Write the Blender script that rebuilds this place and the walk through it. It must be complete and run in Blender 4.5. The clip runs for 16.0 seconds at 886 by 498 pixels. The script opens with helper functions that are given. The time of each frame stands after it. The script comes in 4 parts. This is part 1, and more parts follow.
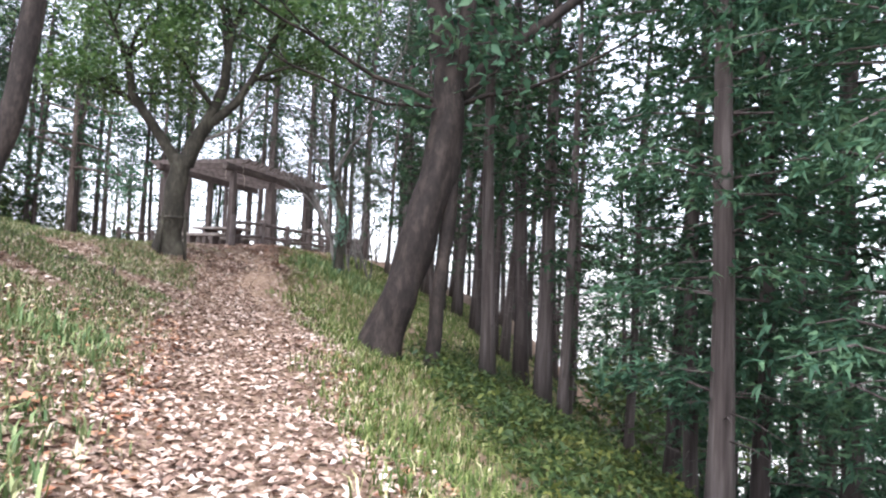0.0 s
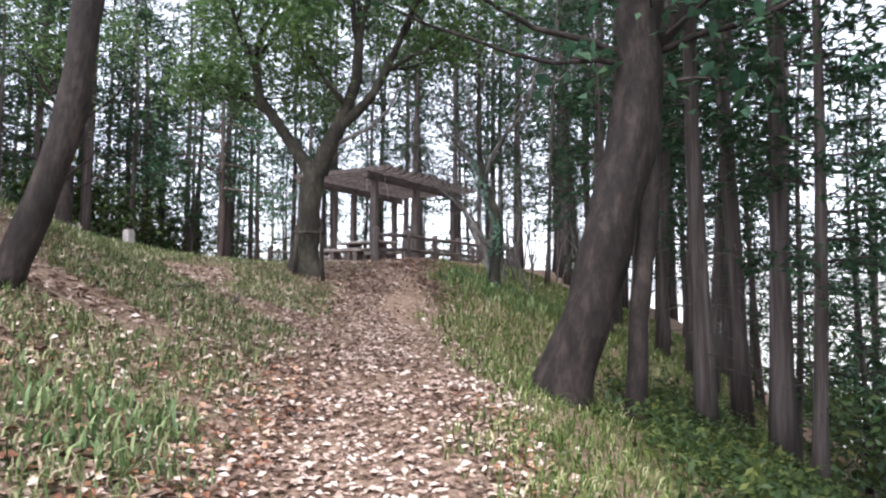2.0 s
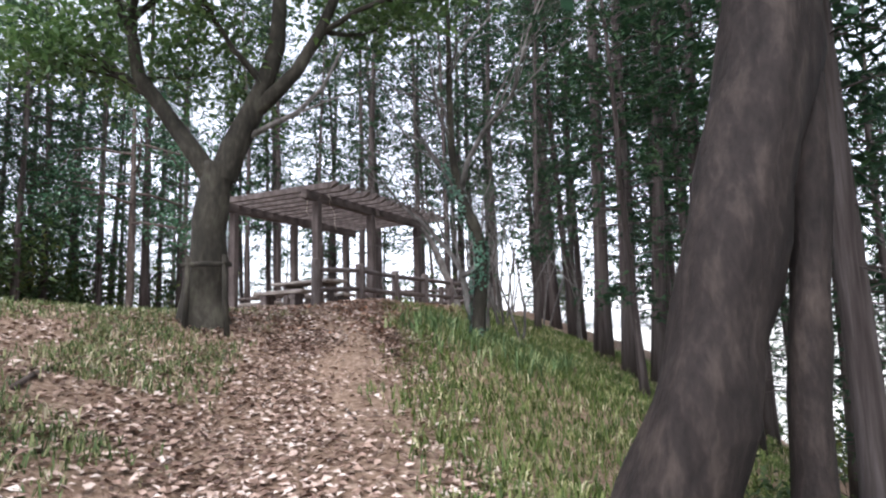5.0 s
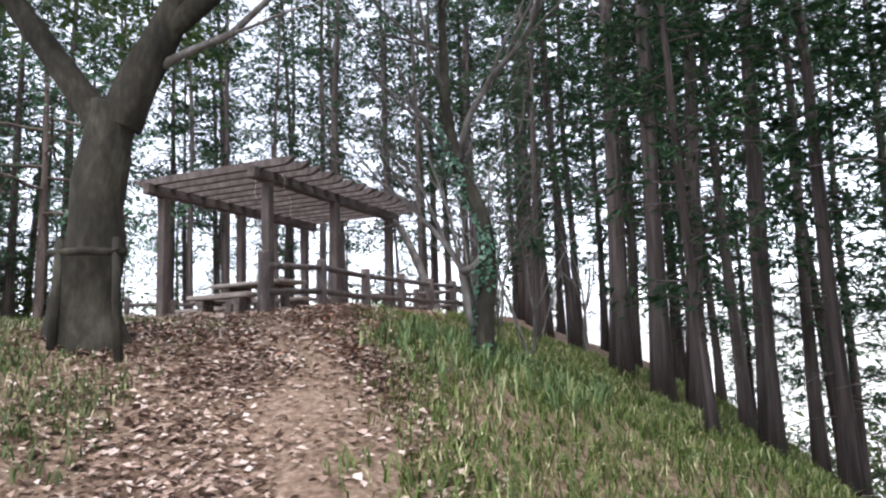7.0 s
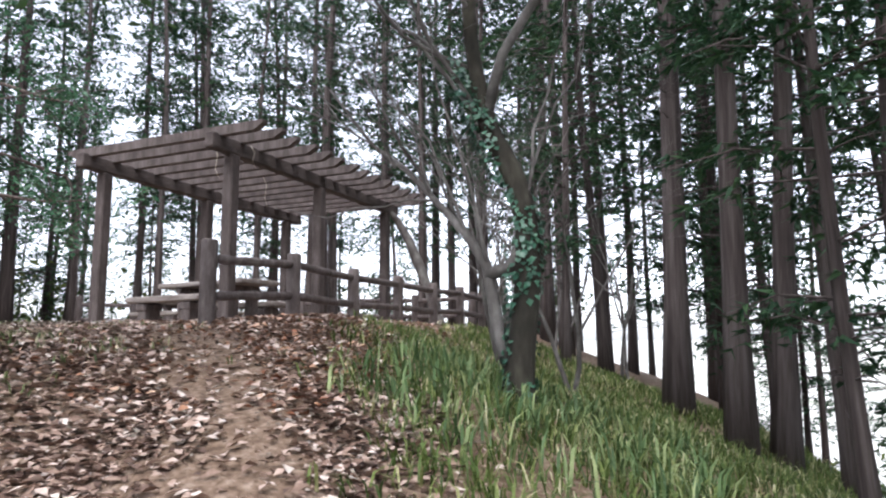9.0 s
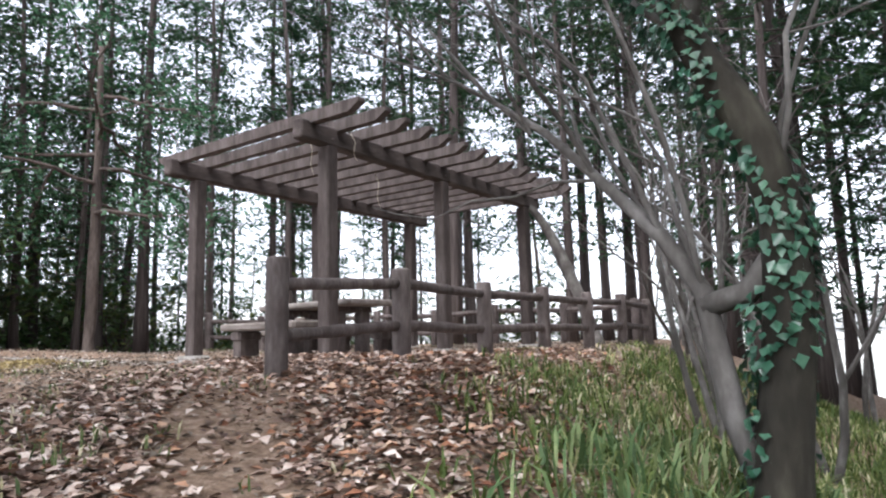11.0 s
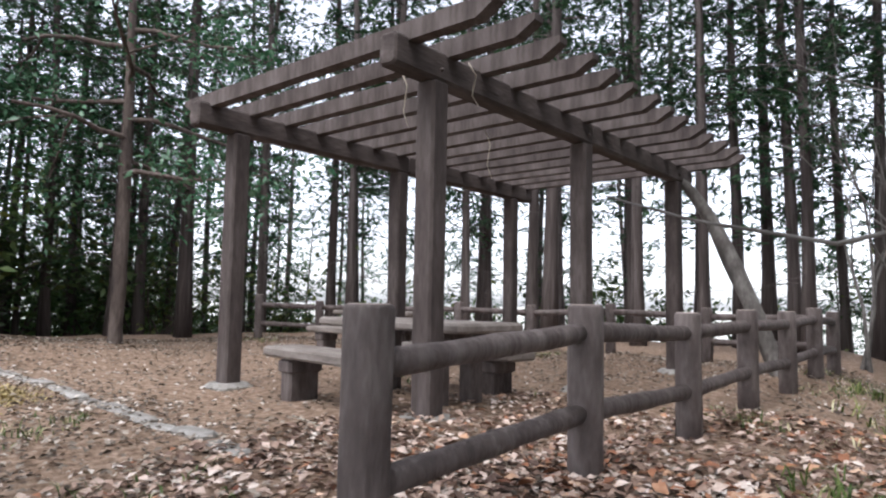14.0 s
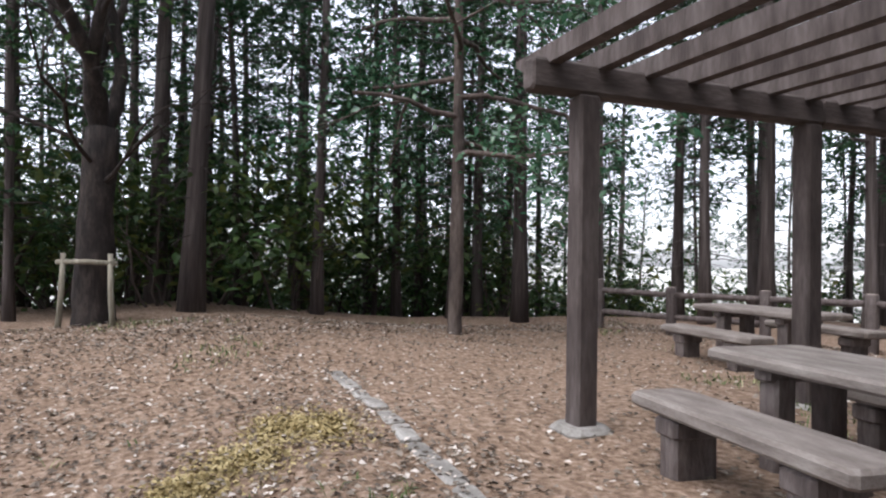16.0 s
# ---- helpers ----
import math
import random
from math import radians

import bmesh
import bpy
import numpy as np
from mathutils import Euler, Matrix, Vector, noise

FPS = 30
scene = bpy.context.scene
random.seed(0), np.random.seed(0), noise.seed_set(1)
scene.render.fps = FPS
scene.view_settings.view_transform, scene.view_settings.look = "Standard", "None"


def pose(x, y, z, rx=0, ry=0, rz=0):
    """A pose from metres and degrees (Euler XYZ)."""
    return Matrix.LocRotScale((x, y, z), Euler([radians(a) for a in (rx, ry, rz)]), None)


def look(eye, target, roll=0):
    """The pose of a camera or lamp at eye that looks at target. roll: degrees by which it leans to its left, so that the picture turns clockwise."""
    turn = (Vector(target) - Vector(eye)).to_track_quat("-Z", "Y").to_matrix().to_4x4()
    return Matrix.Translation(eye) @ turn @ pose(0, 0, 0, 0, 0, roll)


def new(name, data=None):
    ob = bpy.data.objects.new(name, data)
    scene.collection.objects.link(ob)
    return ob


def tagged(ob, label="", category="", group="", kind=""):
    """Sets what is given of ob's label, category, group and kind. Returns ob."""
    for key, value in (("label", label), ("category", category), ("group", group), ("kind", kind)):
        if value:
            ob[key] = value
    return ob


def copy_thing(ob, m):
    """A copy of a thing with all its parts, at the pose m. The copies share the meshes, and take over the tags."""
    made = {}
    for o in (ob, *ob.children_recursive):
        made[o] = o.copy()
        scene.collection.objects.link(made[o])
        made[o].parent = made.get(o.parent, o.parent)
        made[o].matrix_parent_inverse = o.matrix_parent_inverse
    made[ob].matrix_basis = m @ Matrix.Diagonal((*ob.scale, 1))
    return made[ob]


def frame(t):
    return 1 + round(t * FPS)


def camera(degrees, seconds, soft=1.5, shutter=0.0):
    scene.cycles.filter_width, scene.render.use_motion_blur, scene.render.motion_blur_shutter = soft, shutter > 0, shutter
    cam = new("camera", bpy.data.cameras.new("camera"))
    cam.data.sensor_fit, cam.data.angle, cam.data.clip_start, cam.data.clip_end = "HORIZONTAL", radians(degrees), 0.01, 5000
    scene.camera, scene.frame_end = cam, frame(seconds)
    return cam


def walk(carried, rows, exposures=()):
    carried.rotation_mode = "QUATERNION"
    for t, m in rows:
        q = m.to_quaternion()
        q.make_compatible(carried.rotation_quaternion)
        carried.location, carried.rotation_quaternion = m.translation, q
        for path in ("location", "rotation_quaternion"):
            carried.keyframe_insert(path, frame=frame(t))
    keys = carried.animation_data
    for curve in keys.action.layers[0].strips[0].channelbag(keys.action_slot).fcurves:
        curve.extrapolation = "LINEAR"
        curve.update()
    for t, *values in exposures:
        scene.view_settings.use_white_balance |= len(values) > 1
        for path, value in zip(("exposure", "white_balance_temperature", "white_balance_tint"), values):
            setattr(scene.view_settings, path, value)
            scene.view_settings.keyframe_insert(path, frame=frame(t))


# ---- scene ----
cam = camera(68.8, 16.0, soft=2.2)
PATH = [
    (0, (3.088, -0.759, 1.253), (2.759, 1.211, 1.354), 2.5),
    (0.5, (2.866, -0.099, 1.294), (2.363, 1.832, 1.423), 1.8),
    (1, (2.624, 0.594, 1.313), (1.896, 2.454, 1.427), 1.2),
    (1.5, (2.259, 1.164, 1.379), (1.42, 2.976, 1.487), 1.3),
    (2, (2.026, 1.817, 1.412), (1.263, 3.662, 1.523), 0.2),
    (2.5, (1.68, 2.384, 1.472), (0.949, 4.242, 1.58), 0.4),
    (3, (1.497, 2.99, 1.462), (0.794, 4.85, 1.674), 0.3),
    (3.5, (1.198, 3.617, 1.463), (0.485, 5.472, 1.681), -0.2),
    (4, (0.982, 4.292, 1.457), (0.313, 6.16, 1.707), -0.7),
    (6.5, (-0.641, 7.721, 1.581), (-1.269, 9.605, 1.819), -2.9),
    (7, (-0.958, 8.326, 1.63), (-1.487, 10.237, 1.887), -2.1),
    (7.5, (-1.42, 9.024, 1.707), (-1.889, 10.95, 1.971), -1.3),
    (8, (-1.61, 9.727, 1.77), (-2.032, 11.662, 2.049), -0.2),
    (10.5, (-2.383, 12.455, 2.121), (-3.196, 14.263, 2.379), -1.4),
    (11, (-2.621, 13.052, 2.288), (-3.548, 14.804, 2.558), -1.5),
    (11.5, (-2.917, 13.38, 2.372), (-4.019, 15.027, 2.641), -1.5),
    (12, (-3.212, 13.751, 2.407), (-4.334, 15.386, 2.672), -1.0),
    (12.5, (-3.476, 14.171, 2.599), (-4.673, 15.754, 2.846), -2.5),
    (13, (-3.882, 14.488, 2.716), (-5.109, 16.053, 2.939), -0.7),
    (13.5, (-4.203, 14.851, 2.822), (-5.334, 16.489, 3.014), -0.0),
    (14, (-4.716, 15.166, 2.953), (-5.795, 16.842, 3.116), 1.0),
    (14.5, (-4.977, 15.481, 3.017), (-6.196, 17.061, 3.146), 1.5),
    (15, (-5.462, 15.677, 3.118), (-6.951, 17.009, 3.214), 1.5),
    (15.5, (-5.849, 15.925, 3.215), (-7.495, 17.059, 3.276), 1.7),
    (16, (-6.213, 16.172, 3.349), (-7.962, 17.14, 3.384), 0.9),
]
EXPOSE = [(0.0, 2.1, 5950.0, 15.0), (2.0, 1.8, 5950.0, 15.0), (9.0, 1.8, 5950.0, 14.0), (11.5, 1.85, 6000.0, 13.0), (13.0, 1.7, 6000.0, 13.0), (16.0, 1.45, 6000.0, 14.0)]
walk(cam, [(t, look(eye, target, roll)) for t, eye, target, roll in PATH], EXPOSE)

# ---- world and light ----
world = bpy.data.worlds.new("world")
scene.world = world
world.use_nodes = True
wn = world.node_tree.nodes
sky = wn.new("ShaderNodeTexSky")
sky.sky_type, sky.sun_disc = "NISHITA", False
sky.sun_elevation, sky.sun_rotation = radians(48), radians(200)
sky.air_density, sky.dust_density, sky.ozone_density = 1.0, 1.6, 1.0
grey = wn.new("ShaderNodeHueSaturation")
grey.inputs["Saturation"].default_value = 0.22
world.node_tree.links.new(sky.outputs[0], grey.inputs["Color"])
world.node_tree.links.new(grey.outputs[0], wn["Background"].inputs[0])
wn["Background"].inputs[1].default_value = 0.15
sun = new("sun", bpy.data.lights.new("sun", "SUN"))
sun.data.energy, sun.data.angle, sun.data.color = 1.35, radians(60), (1.0, 0.92, 0.82)
sun.matrix_world = look((0, 0, 30), (-5, 14, 0))


# ---- materials ----
def material(name, ramp, scale=6.0, rough=0.85, bump=0.4, detail=8.0, fine=40.0, stretch=(1, 1, 1), island=0.0, spec=0.3, through_light=0.0, obj=0.0):
    """A mottled surface: two scales of noise through a colour ramp, with relief. island: how much each loose piece varies."""
    m = bpy.data.materials.new(name)
    m.use_nodes = True
    n, l = m.node_tree.nodes, m.node_tree.links
    p = n["Principled BSDF"]
    co = n.new("ShaderNodeTexCoord")
    mp = n.new("ShaderNodeMapping")
    mp.inputs["Scale"].default_value = stretch
    l.new(co.outputs["Object"], mp.inputs[0])
    big, small = n.new("ShaderNodeTexNoise"), n.new("ShaderNodeTexNoise")
    big.inputs["Scale"].default_value, big.inputs["Detail"].default_value = scale, detail
    small.inputs["Scale"].default_value, small.inputs["Detail"].default_value = fine, 5
    for t in (big, small):
        l.new(mp.outputs[0], t.inputs["Vector"])
    mix = n.new("ShaderNodeMath")
    mix.operation, mix.inputs[1].default_value = "MULTIPLY_ADD", 0.45
    l.new(small.outputs[0], mix.inputs[0])
    sub = n.new("ShaderNodeMath")
    sub.operation, sub.inputs[1].default_value = "SUBTRACT", 0.22
    l.new(big.outputs[0], sub.inputs[0])
    l.new(sub.outputs[0], mix.inputs[2])
    fac = mix.outputs[0]
    if island or obj:
        src = n.new("ShaderNodeNewGeometry").outputs["Random Per Island"] if island else n.new("ShaderNodeObjectInfo").outputs["Random"]
        mm = n.new("ShaderNodeMath")
        mm.operation = "MULTIPLY_ADD"
        k = island or obj
        mm.inputs[1].default_value = k
        l.new(src, mm.inputs[0])
        sh = n.new("ShaderNodeMath")
        sh.operation, sh.inputs[1].default_value = "SUBTRACT", k / 2
        l.new(fac, sh.inputs[0])
        l.new(sh.outputs[0], mm.inputs[2])
        fac = mm.outputs[0]
    cr = n.new("ShaderNodeValToRGB")
    while len(cr.color_ramp.elements) < len(ramp):
        cr.color_ramp.elements.new(0.5)
    for e, (at, c) in zip(cr.color_ramp.elements, ramp):
        e.position, e.color = at, (*c, 1)
    l.new(fac, cr.inputs[0])
    l.new(cr.outputs[0], p.inputs["Base Color"])
    p.inputs["Roughness"].default_value = rough
    p.inputs["Specular IOR Level"].default_value = spec
    if bump:
        b = n.new("ShaderNodeBump")
        b.inputs["Strength"].default_value, b.inputs["Distance"].default_value = bump, 0.03
        l.new(mix.outputs[0], b.inputs["Height"])
        l.new(b.outputs[0], p.inputs["Normal"])
    if through_light:
        tr, add = n.new("ShaderNodeBsdfTranslucent"), n.new("ShaderNodeMixShader")
        l.new(cr.outputs[0], tr.inputs[0])
        add.inputs[0].default_value = through_light
        l.new(p.outputs[0], add.inputs[1])
        l.new(tr.outputs[0], add.inputs[2])
        l.new(add.outputs[0], n["Material Output"].inputs[0])
    return m


BARK = material("dark_bark", [(0.25, (0.028, 0.022, 0.02)), (0.5, (0.075, 0.058, 0.05)), (0.75, (0.14, 0.115, 0.1))], 5, 0.9, 1.0, fine=22, stretch=(1, 1, 0.25))
BARK_BLACK = material("dark_rough_bark", [(0.25, (0.01, 0.0075, 0.0065)), (0.5, (0.024, 0.018, 0.016)), (0.8, (0.062, 0.048, 0.04))], 7, 0.85, 1.0, fine=30, stretch=(1, 1, 0.4))
BARK_MOSS = material("mossy_bark", [(0.25, (0.014, 0.013, 0.01)), (0.5, (0.035, 0.031, 0.024)), (0.75, (0.08, 0.075, 0.056))], 4, 0.95, 1.0, fine=20, stretch=(1, 1, 0.4))
BARK_CEDAR = material("cedar_bark", [(0.25, (0.027, 0.021, 0.0195)), (0.5, (0.064, 0.051, 0.047)), (0.8, (0.125, 0.106, 0.1))], 5, 0.95, 0.9, fine=18, stretch=(2, 2, 0.12), obj=0.25)
BARK_PALE = material("pale_grey_bark", [(0.2, (0.051, 0.0467, 0.0425)), (0.5, (0.115, 0.106, 0.0978)), (0.8, (0.23, 0.217, 0.204))], 7, 0.9, 0.6, fine=30, stretch=(1, 1, 0.5))
NEEDLES = material("conifer_needles", [(0.1, (0.012, 0.035, 0.02)), (0.5, (0.03, 0.075, 0.035)), (0.9, (0.07, 0.13, 0.05))], 0.8, 0.6, 0.0, island=0.55, through_light=0.3)
NEEDLES_BRIGHT = material("fresh_conifer_needles", [(0.1, (0.02, 0.055, 0.035)), (0.5, (0.055, 0.125, 0.07)), (0.9, (0.12, 0.2, 0.1))], 0.8, 0.6, 0.0, island=0.55, through_light=0.3)
LEAVES = material("broad_leaves", [(0.1, (0.03, 0.065, 0.02)), (0.5, (0.07, 0.14, 0.04)), (0.9, (0.14, 0.21, 0.07))], 1.2, 0.45, 0.0, island=0.6, spec=0.5, through_light=0.35)
GLOSSY_LEAVES = material("glossy_evergreen_leaves", [(0.1, (0.02, 0.07, 0.035)), (0.5, (0.05, 0.13, 0.065)), (0.9, (0.12, 0.22, 0.13))], 1.2, 0.25, 0.0, island=0.6, spec=0.7, through_light=0.25)
SHRUB = material("shrub_leaves", [(0.1, (0.018, 0.04, 0.015)), (0.55, (0.05, 0.085, 0.025)), (0.95, (0.16, 0.17, 0.04))], 1.0, 0.55, 0.0, island=0.6, through_light=0.3)
IVY = material("ivy_leaves", [(0.1, (0.015, 0.06, 0.035)), (0.5, (0.035, 0.11, 0.065)), (0.9, (0.09, 0.19, 0.12))], 2, 0.3, 0.0, island=0.6, spec=0.6)
LITTER = material("dry_fallen_leaves", [(0.0, (0.0883, 0.0541, 0.042)), (0.3, (0.221, 0.146, 0.11)), (0.55, (0.364, 0.26, 0.205)), (0.8, (0.53, 0.416, 0.35)), (1.0, (0.684, 0.593, 0.53))], 3, 0.7, 0.15, island=1.0)
LITTER_GREY = material("old_grey_brown_leaves", [(0.0, (0.05, 0.036, 0.027)), (0.35, (0.11, 0.087, 0.067)), (0.65, (0.205, 0.173, 0.14)), (0.88, (0.38, 0.33, 0.275)), (1.0, (0.6, 0.55, 0.5))], 3, 0.75, 0.15, island=1.0)
LITTER_RED = material("russet_fallen_leaves", [(0.0, (0.131, 0.0507, 0.0281)), (0.35, (0.295, 0.131, 0.0702)), (0.65, (0.437, 0.248, 0.15)), (1.0, (0.601, 0.436, 0.318))], 3, 0.7, 0.15, island=1.0)
GRASS = material("green_grass", [(0.0, (0.0455, 0.0794, 0.0192)), (0.45, (0.0975, 0.147, 0.036)), (0.8, (0.182, 0.224, 0.066)), (0.94, (0.442, 0.422, 0.216)), (1.0, (0.65, 0.614, 0.408))], 2, 0.6, 0.0, island=0.95, through_light=0.25)
GRASS_DULL = material("wintry_grass", [(0.0, (0.054, 0.0862, 0.033)), (0.45, (0.108, 0.155, 0.055)), (0.75, (0.204, 0.23, 0.099)), (0.92, (0.456, 0.414, 0.253)), (1.0, (0.6, 0.552, 0.396))], 2, 0.7, 0.0, island=0.95, through_light=0.25)
FERN = material("broad_green_blades", [(0.0, (0.05, 0.095, 0.035)), (0.5, (0.12, 0.195, 0.075)), (1.0, (0.32, 0.37, 0.17))], 2, 0.5, 0.0, island=0.9, through_light=0.25)
WOOD = material("weathered_brown_timber", [(0.2, (0.036, 0.0281, 0.0259)), (0.5, (0.072, 0.0576, 0.0533)), (0.8, (0.126, 0.106, 0.0994))], 5, 0.85, 0.5, fine=26, stretch=(1.5, 1.5, 0.35), obj=0.15)
LOG = material("dark_wood_look_concrete", [(0.2, (0.0467, 0.0357, 0.034)), (0.5, (0.0935, 0.0748, 0.0697)), (0.8, (0.162, 0.136, 0.128))], 7, 0.75, 0.9, fine=24, stretch=(1.5, 1.5, 0.5), obj=0.12, spec=0.4)
LOG_END = material("pale_cut_end", [(0.2, (0.204, 0.166, 0.14)), (0.6, (0.383, 0.332, 0.294)), (0.9, (0.535, 0.484, 0.445))], 14, 0.9, 0.4)
SLAB = material("grey_weathered_slab", [(0.2, (0.105, 0.0875, 0.077)), (0.5, (0.189, 0.164, 0.147)), (0.8, (0.28, 0.256, 0.234))], 6, 0.85, 0.35, fine=50, stretch=(0.6, 2, 2), obj=0.1)
CONCRETE = material("old_concrete", [(0.2, (0.13, 0.122, 0.112)), (0.5, (0.24, 0.228, 0.21)), (0.8, (0.36, 0.35, 0.33))], 7, 0.92, 0.5, fine=45, obj=0.3)
STAKE = material("pale_stake_wood", [(0.2, (0.128, 0.116, 0.088)), (0.5, (0.232, 0.212, 0.164)), (0.8, (0.336, 0.316, 0.256))], 7, 0.9, 0.4, fine=26, stretch=(1.5, 1.5, 0.3))
MOSS = material("yellow_moss", [(0.2, (0.169, 0.131, 0.055)), (0.5, (0.325, 0.256, 0.121)), (0.8, (0.494, 0.413, 0.22))], 9, 0.95, 0.8, island=0.5)
CABLE = material("pale_dry_stem", [(0.3, (0.3, 0.26, 0.2)), (0.7, (0.5, 0.46, 0.39))], 12, 0.8, 0.2)


def ground_material():
    m = bpy.data.materials.new("forest_ground")
    m.use_nodes = True
    n, l = m.node_tree.nodes, m.node_tree.links
    p = n["Principled BSDF"]
    p.inputs["Roughness"].default_value = 0.95
    p.inputs["Specular IOR Level"].default_value = 0.15
    co = n.new("ShaderNodeTexCoord")

    def noisy(scale, detail=8):
        t = n.new("ShaderNodeTexNoise")
        t.inputs["Scale"].default_value, t.inputs["Detail"].default_value = scale, detail
        l.new(co.outputs["Object"], t.inputs["Vector"])
        return t.outputs[0]

    def ramp(fac, stops):
        cr = n.new("ShaderNodeValToRGB")
        while len(cr.color_ramp.elements) < len(stops):
            cr.color_ramp.elements.new(0.5)
        for e, (at, c) in zip(cr.color_ramp.elements, stops):
            e.position, e.color = at, (*c, 1)
        l.new(fac, cr.inputs[0])
        return cr.outputs[0]

    def blend(fac, a, b):
        x = n.new("ShaderNodeMix")
        x.data_type = "RGBA"
        l.new(fac, x.inputs["Factor"])
        l.new(a, x.inputs["A"])
        l.new(b, x.inputs["B"])
        return x.outputs["Result"]

    speck = noisy(28, 6)
    floor = ramp(speck, [(0.3, (0.04, 0.033, 0.027)), (0.5, (0.098, 0.084, 0.074)), (0.62, (0.18, 0.158, 0.141)), (0.75, (0.33, 0.295, 0.265))])
    earth = ramp(noisy(9, 10), [(0.3, (0.09, 0.084, 0.081)), (0.5, (0.16, 0.151, 0.147)), (0.7, (0.25, 0.24, 0.235))])
    red = ramp(noisy(16, 9), [(0.3, (0.12, 0.08, 0.055)), (0.5, (0.225, 0.158, 0.113)), (0.7, (0.35, 0.27, 0.21))])
    turf = ramp(noisy(12, 8), [(0.3, (0.03, 0.04, 0.014)), (0.5, (0.075, 0.085, 0.03)), (0.7, (0.16, 0.14, 0.07))])
    # valley fields, coloured pale to imitate the overexposed, hazy distance
    glare_tone = ramp(noisy(0.05, 6), [(0.35, (0.3, 0.32, 0.26)), (0.5, (0.45, 0.45, 0.42)), (0.65, (0.6, 0.6, 0.57))])
    at = n.new("ShaderNodeAttribute")
    at.attribute_name = "cover"
    sep = n.new("ShaderNodeSeparateColor")
    l.new(at.outputs["Color"], sep.inputs[0])
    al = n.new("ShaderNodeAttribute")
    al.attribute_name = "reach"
    c = blend(sep.outputs[0], floor, earth)
    c = blend(sep.outputs[1], c, turf)
    c = blend(sep.outputs[2], c, red)
    c = blend(al.outputs["Fac"], c, glare_tone)
    l.new(c, p.inputs["Base Color"])
    b = n.new("ShaderNodeBump")
    b.inputs["Strength"].default_value, b.inputs["Distance"].default_value = 0.8, 0.04
    l.new(speck, b.inputs["Height"])
    l.new(b.outputs[0], p.inputs["Normal"])
    return m


# ---- mesh helpers ----
class Build:
    """Collects corners and faces for one mesh."""

    def __init__(self):
        self.v, self.f = [], []

    def tube(self, pts, radii, sides=8, wob=0.0, cap=True):
        pts = [Vector(p) for p in pts]
        base, prev = len(self.v), None
        for i, (p, r) in enumerate(zip(pts, radii)):
            d = (pts[min(i + 1, len(pts) - 1)] - pts[max(i - 1, 0)]).normalized()
            if prev is None:
                a = d.orthogonal().normalized()
            else:
                a = (prev - d * prev.dot(d)).normalized()
            prev = a
            b = d.cross(a)
            for k in range(sides):
                g = 2 * math.pi * k / sides
                w = 1 + wob * noise.noise((p.x * 3 + math.cos(g), p.y * 3 + math.sin(g), p.z * 1.6))
                self.v.append(p + (a * math.cos(g) + b * math.sin(g)) * r * w)
        for i in range(len(pts) - 1):
            for k in range(sides):
                o, q = base + i * sides, (k + 1) % sides
                self.f.append((o + k, o + q, o + sides + q, o + sides + k))
        if cap:
            self.f.append(tuple(base + k for k in reversed(range(sides))))
            e = base + (len(pts) - 1) * sides
            self.f.append(tuple(e + k for k in range(sides)))
        return self

    def leaf(self, p, d, n, long, wide):
        """A folded leaf: two triangles about the midrib."""
        s = d.cross(n).normalized()
        o = len(self.v)
        up = n * wide * 0.25
        mid = p + d * long * 0.45
        self.v += [p, mid + s * wide * 0.5 + up, p + d * long, mid - s * wide * 0.5 + up]
        self.f += [(o, o + 1, o + 2), (o, o + 2, o + 3)]

    def needle(self, p, d, n, long, wide):
        """A flat pointed spray: one triangle, broad at its base."""
        s = d.cross(n).normalized() * wide * 0.5
        o = len(self.v)
        self.v += [p - s, p + s, p + d * long]
        self.f.append((o, o + 1, o + 2))

    def box(self, lo, hi, chamfer=0.0):
        """A box with its upright edges cut back and its top edge eased."""
        (x0, y0, z0), (x1, y1, z1), c = lo, hi, chamfer
        e = c * 0.7
        ring = lambda i, z: [(x0 + c + i, y0 + i, z), (x1 - c - i, y0 + i, z), (x1 - i, y0 + c + i, z), (x1 - i, y1 - c - i, z), (x1 - c - i, y1 - i, z), (x0 + c + i, y1 - i, z), (x0 + i, y1 - c - i, z), (x0 + i, y0 + c + i, z)]
        o = len(self.v)
        levels = [(0, z0), (0, z1)] if c == 0 else [(e, z0), (0, z0 + e), (0, z1 - e), (e, z1)]
        for i, z in levels:
            self.v += [Vector(q) for q in ring(i, z)]
        for s in range(len(levels) - 1):
            for k in range(8):
                q = (k + 1) % 8
                self.f.append((o + s * 8 + k, o + s * 8 + q, o + s * 8 + 8 + q, o + s * 8 + 8 + k))
        self.f.append(tuple(o + k for k in reversed(range(8))))
        self.f.append(tuple(o + (len(levels) - 1) * 8 + k for k in range(8)))
        return self

    def mesh(self, name, mat, smooth=True):
        me = bpy.data.meshes.new(name)
        me.from_pydata([tuple(q) for q in self.v], [], self.f)
        me.materials.append(mat)
        if smooth:
            me.polygons.foreach_set("use_smooth", [True] * len(me.polygons))
        me.update()
        return me


def part(name, build, mat, parent, label="", smooth=True):
    ob = new(name, build.mesh(name, mat, smooth))
    ob.parent = parent
    if label:
        tagged(ob, label)
    return ob


def thing(name, m, label, category, group="", kind=""):
    ob = new(name)
    ob.matrix_basis = m
    return tagged(ob, label, category, group, kind)


def reuse(ob, parent, m):
    """Another alike piece on the same mesh."""
    o = new(ob.name.split(".")[0], ob.data)
    o.parent, o.matrix_basis = parent, m
    return o


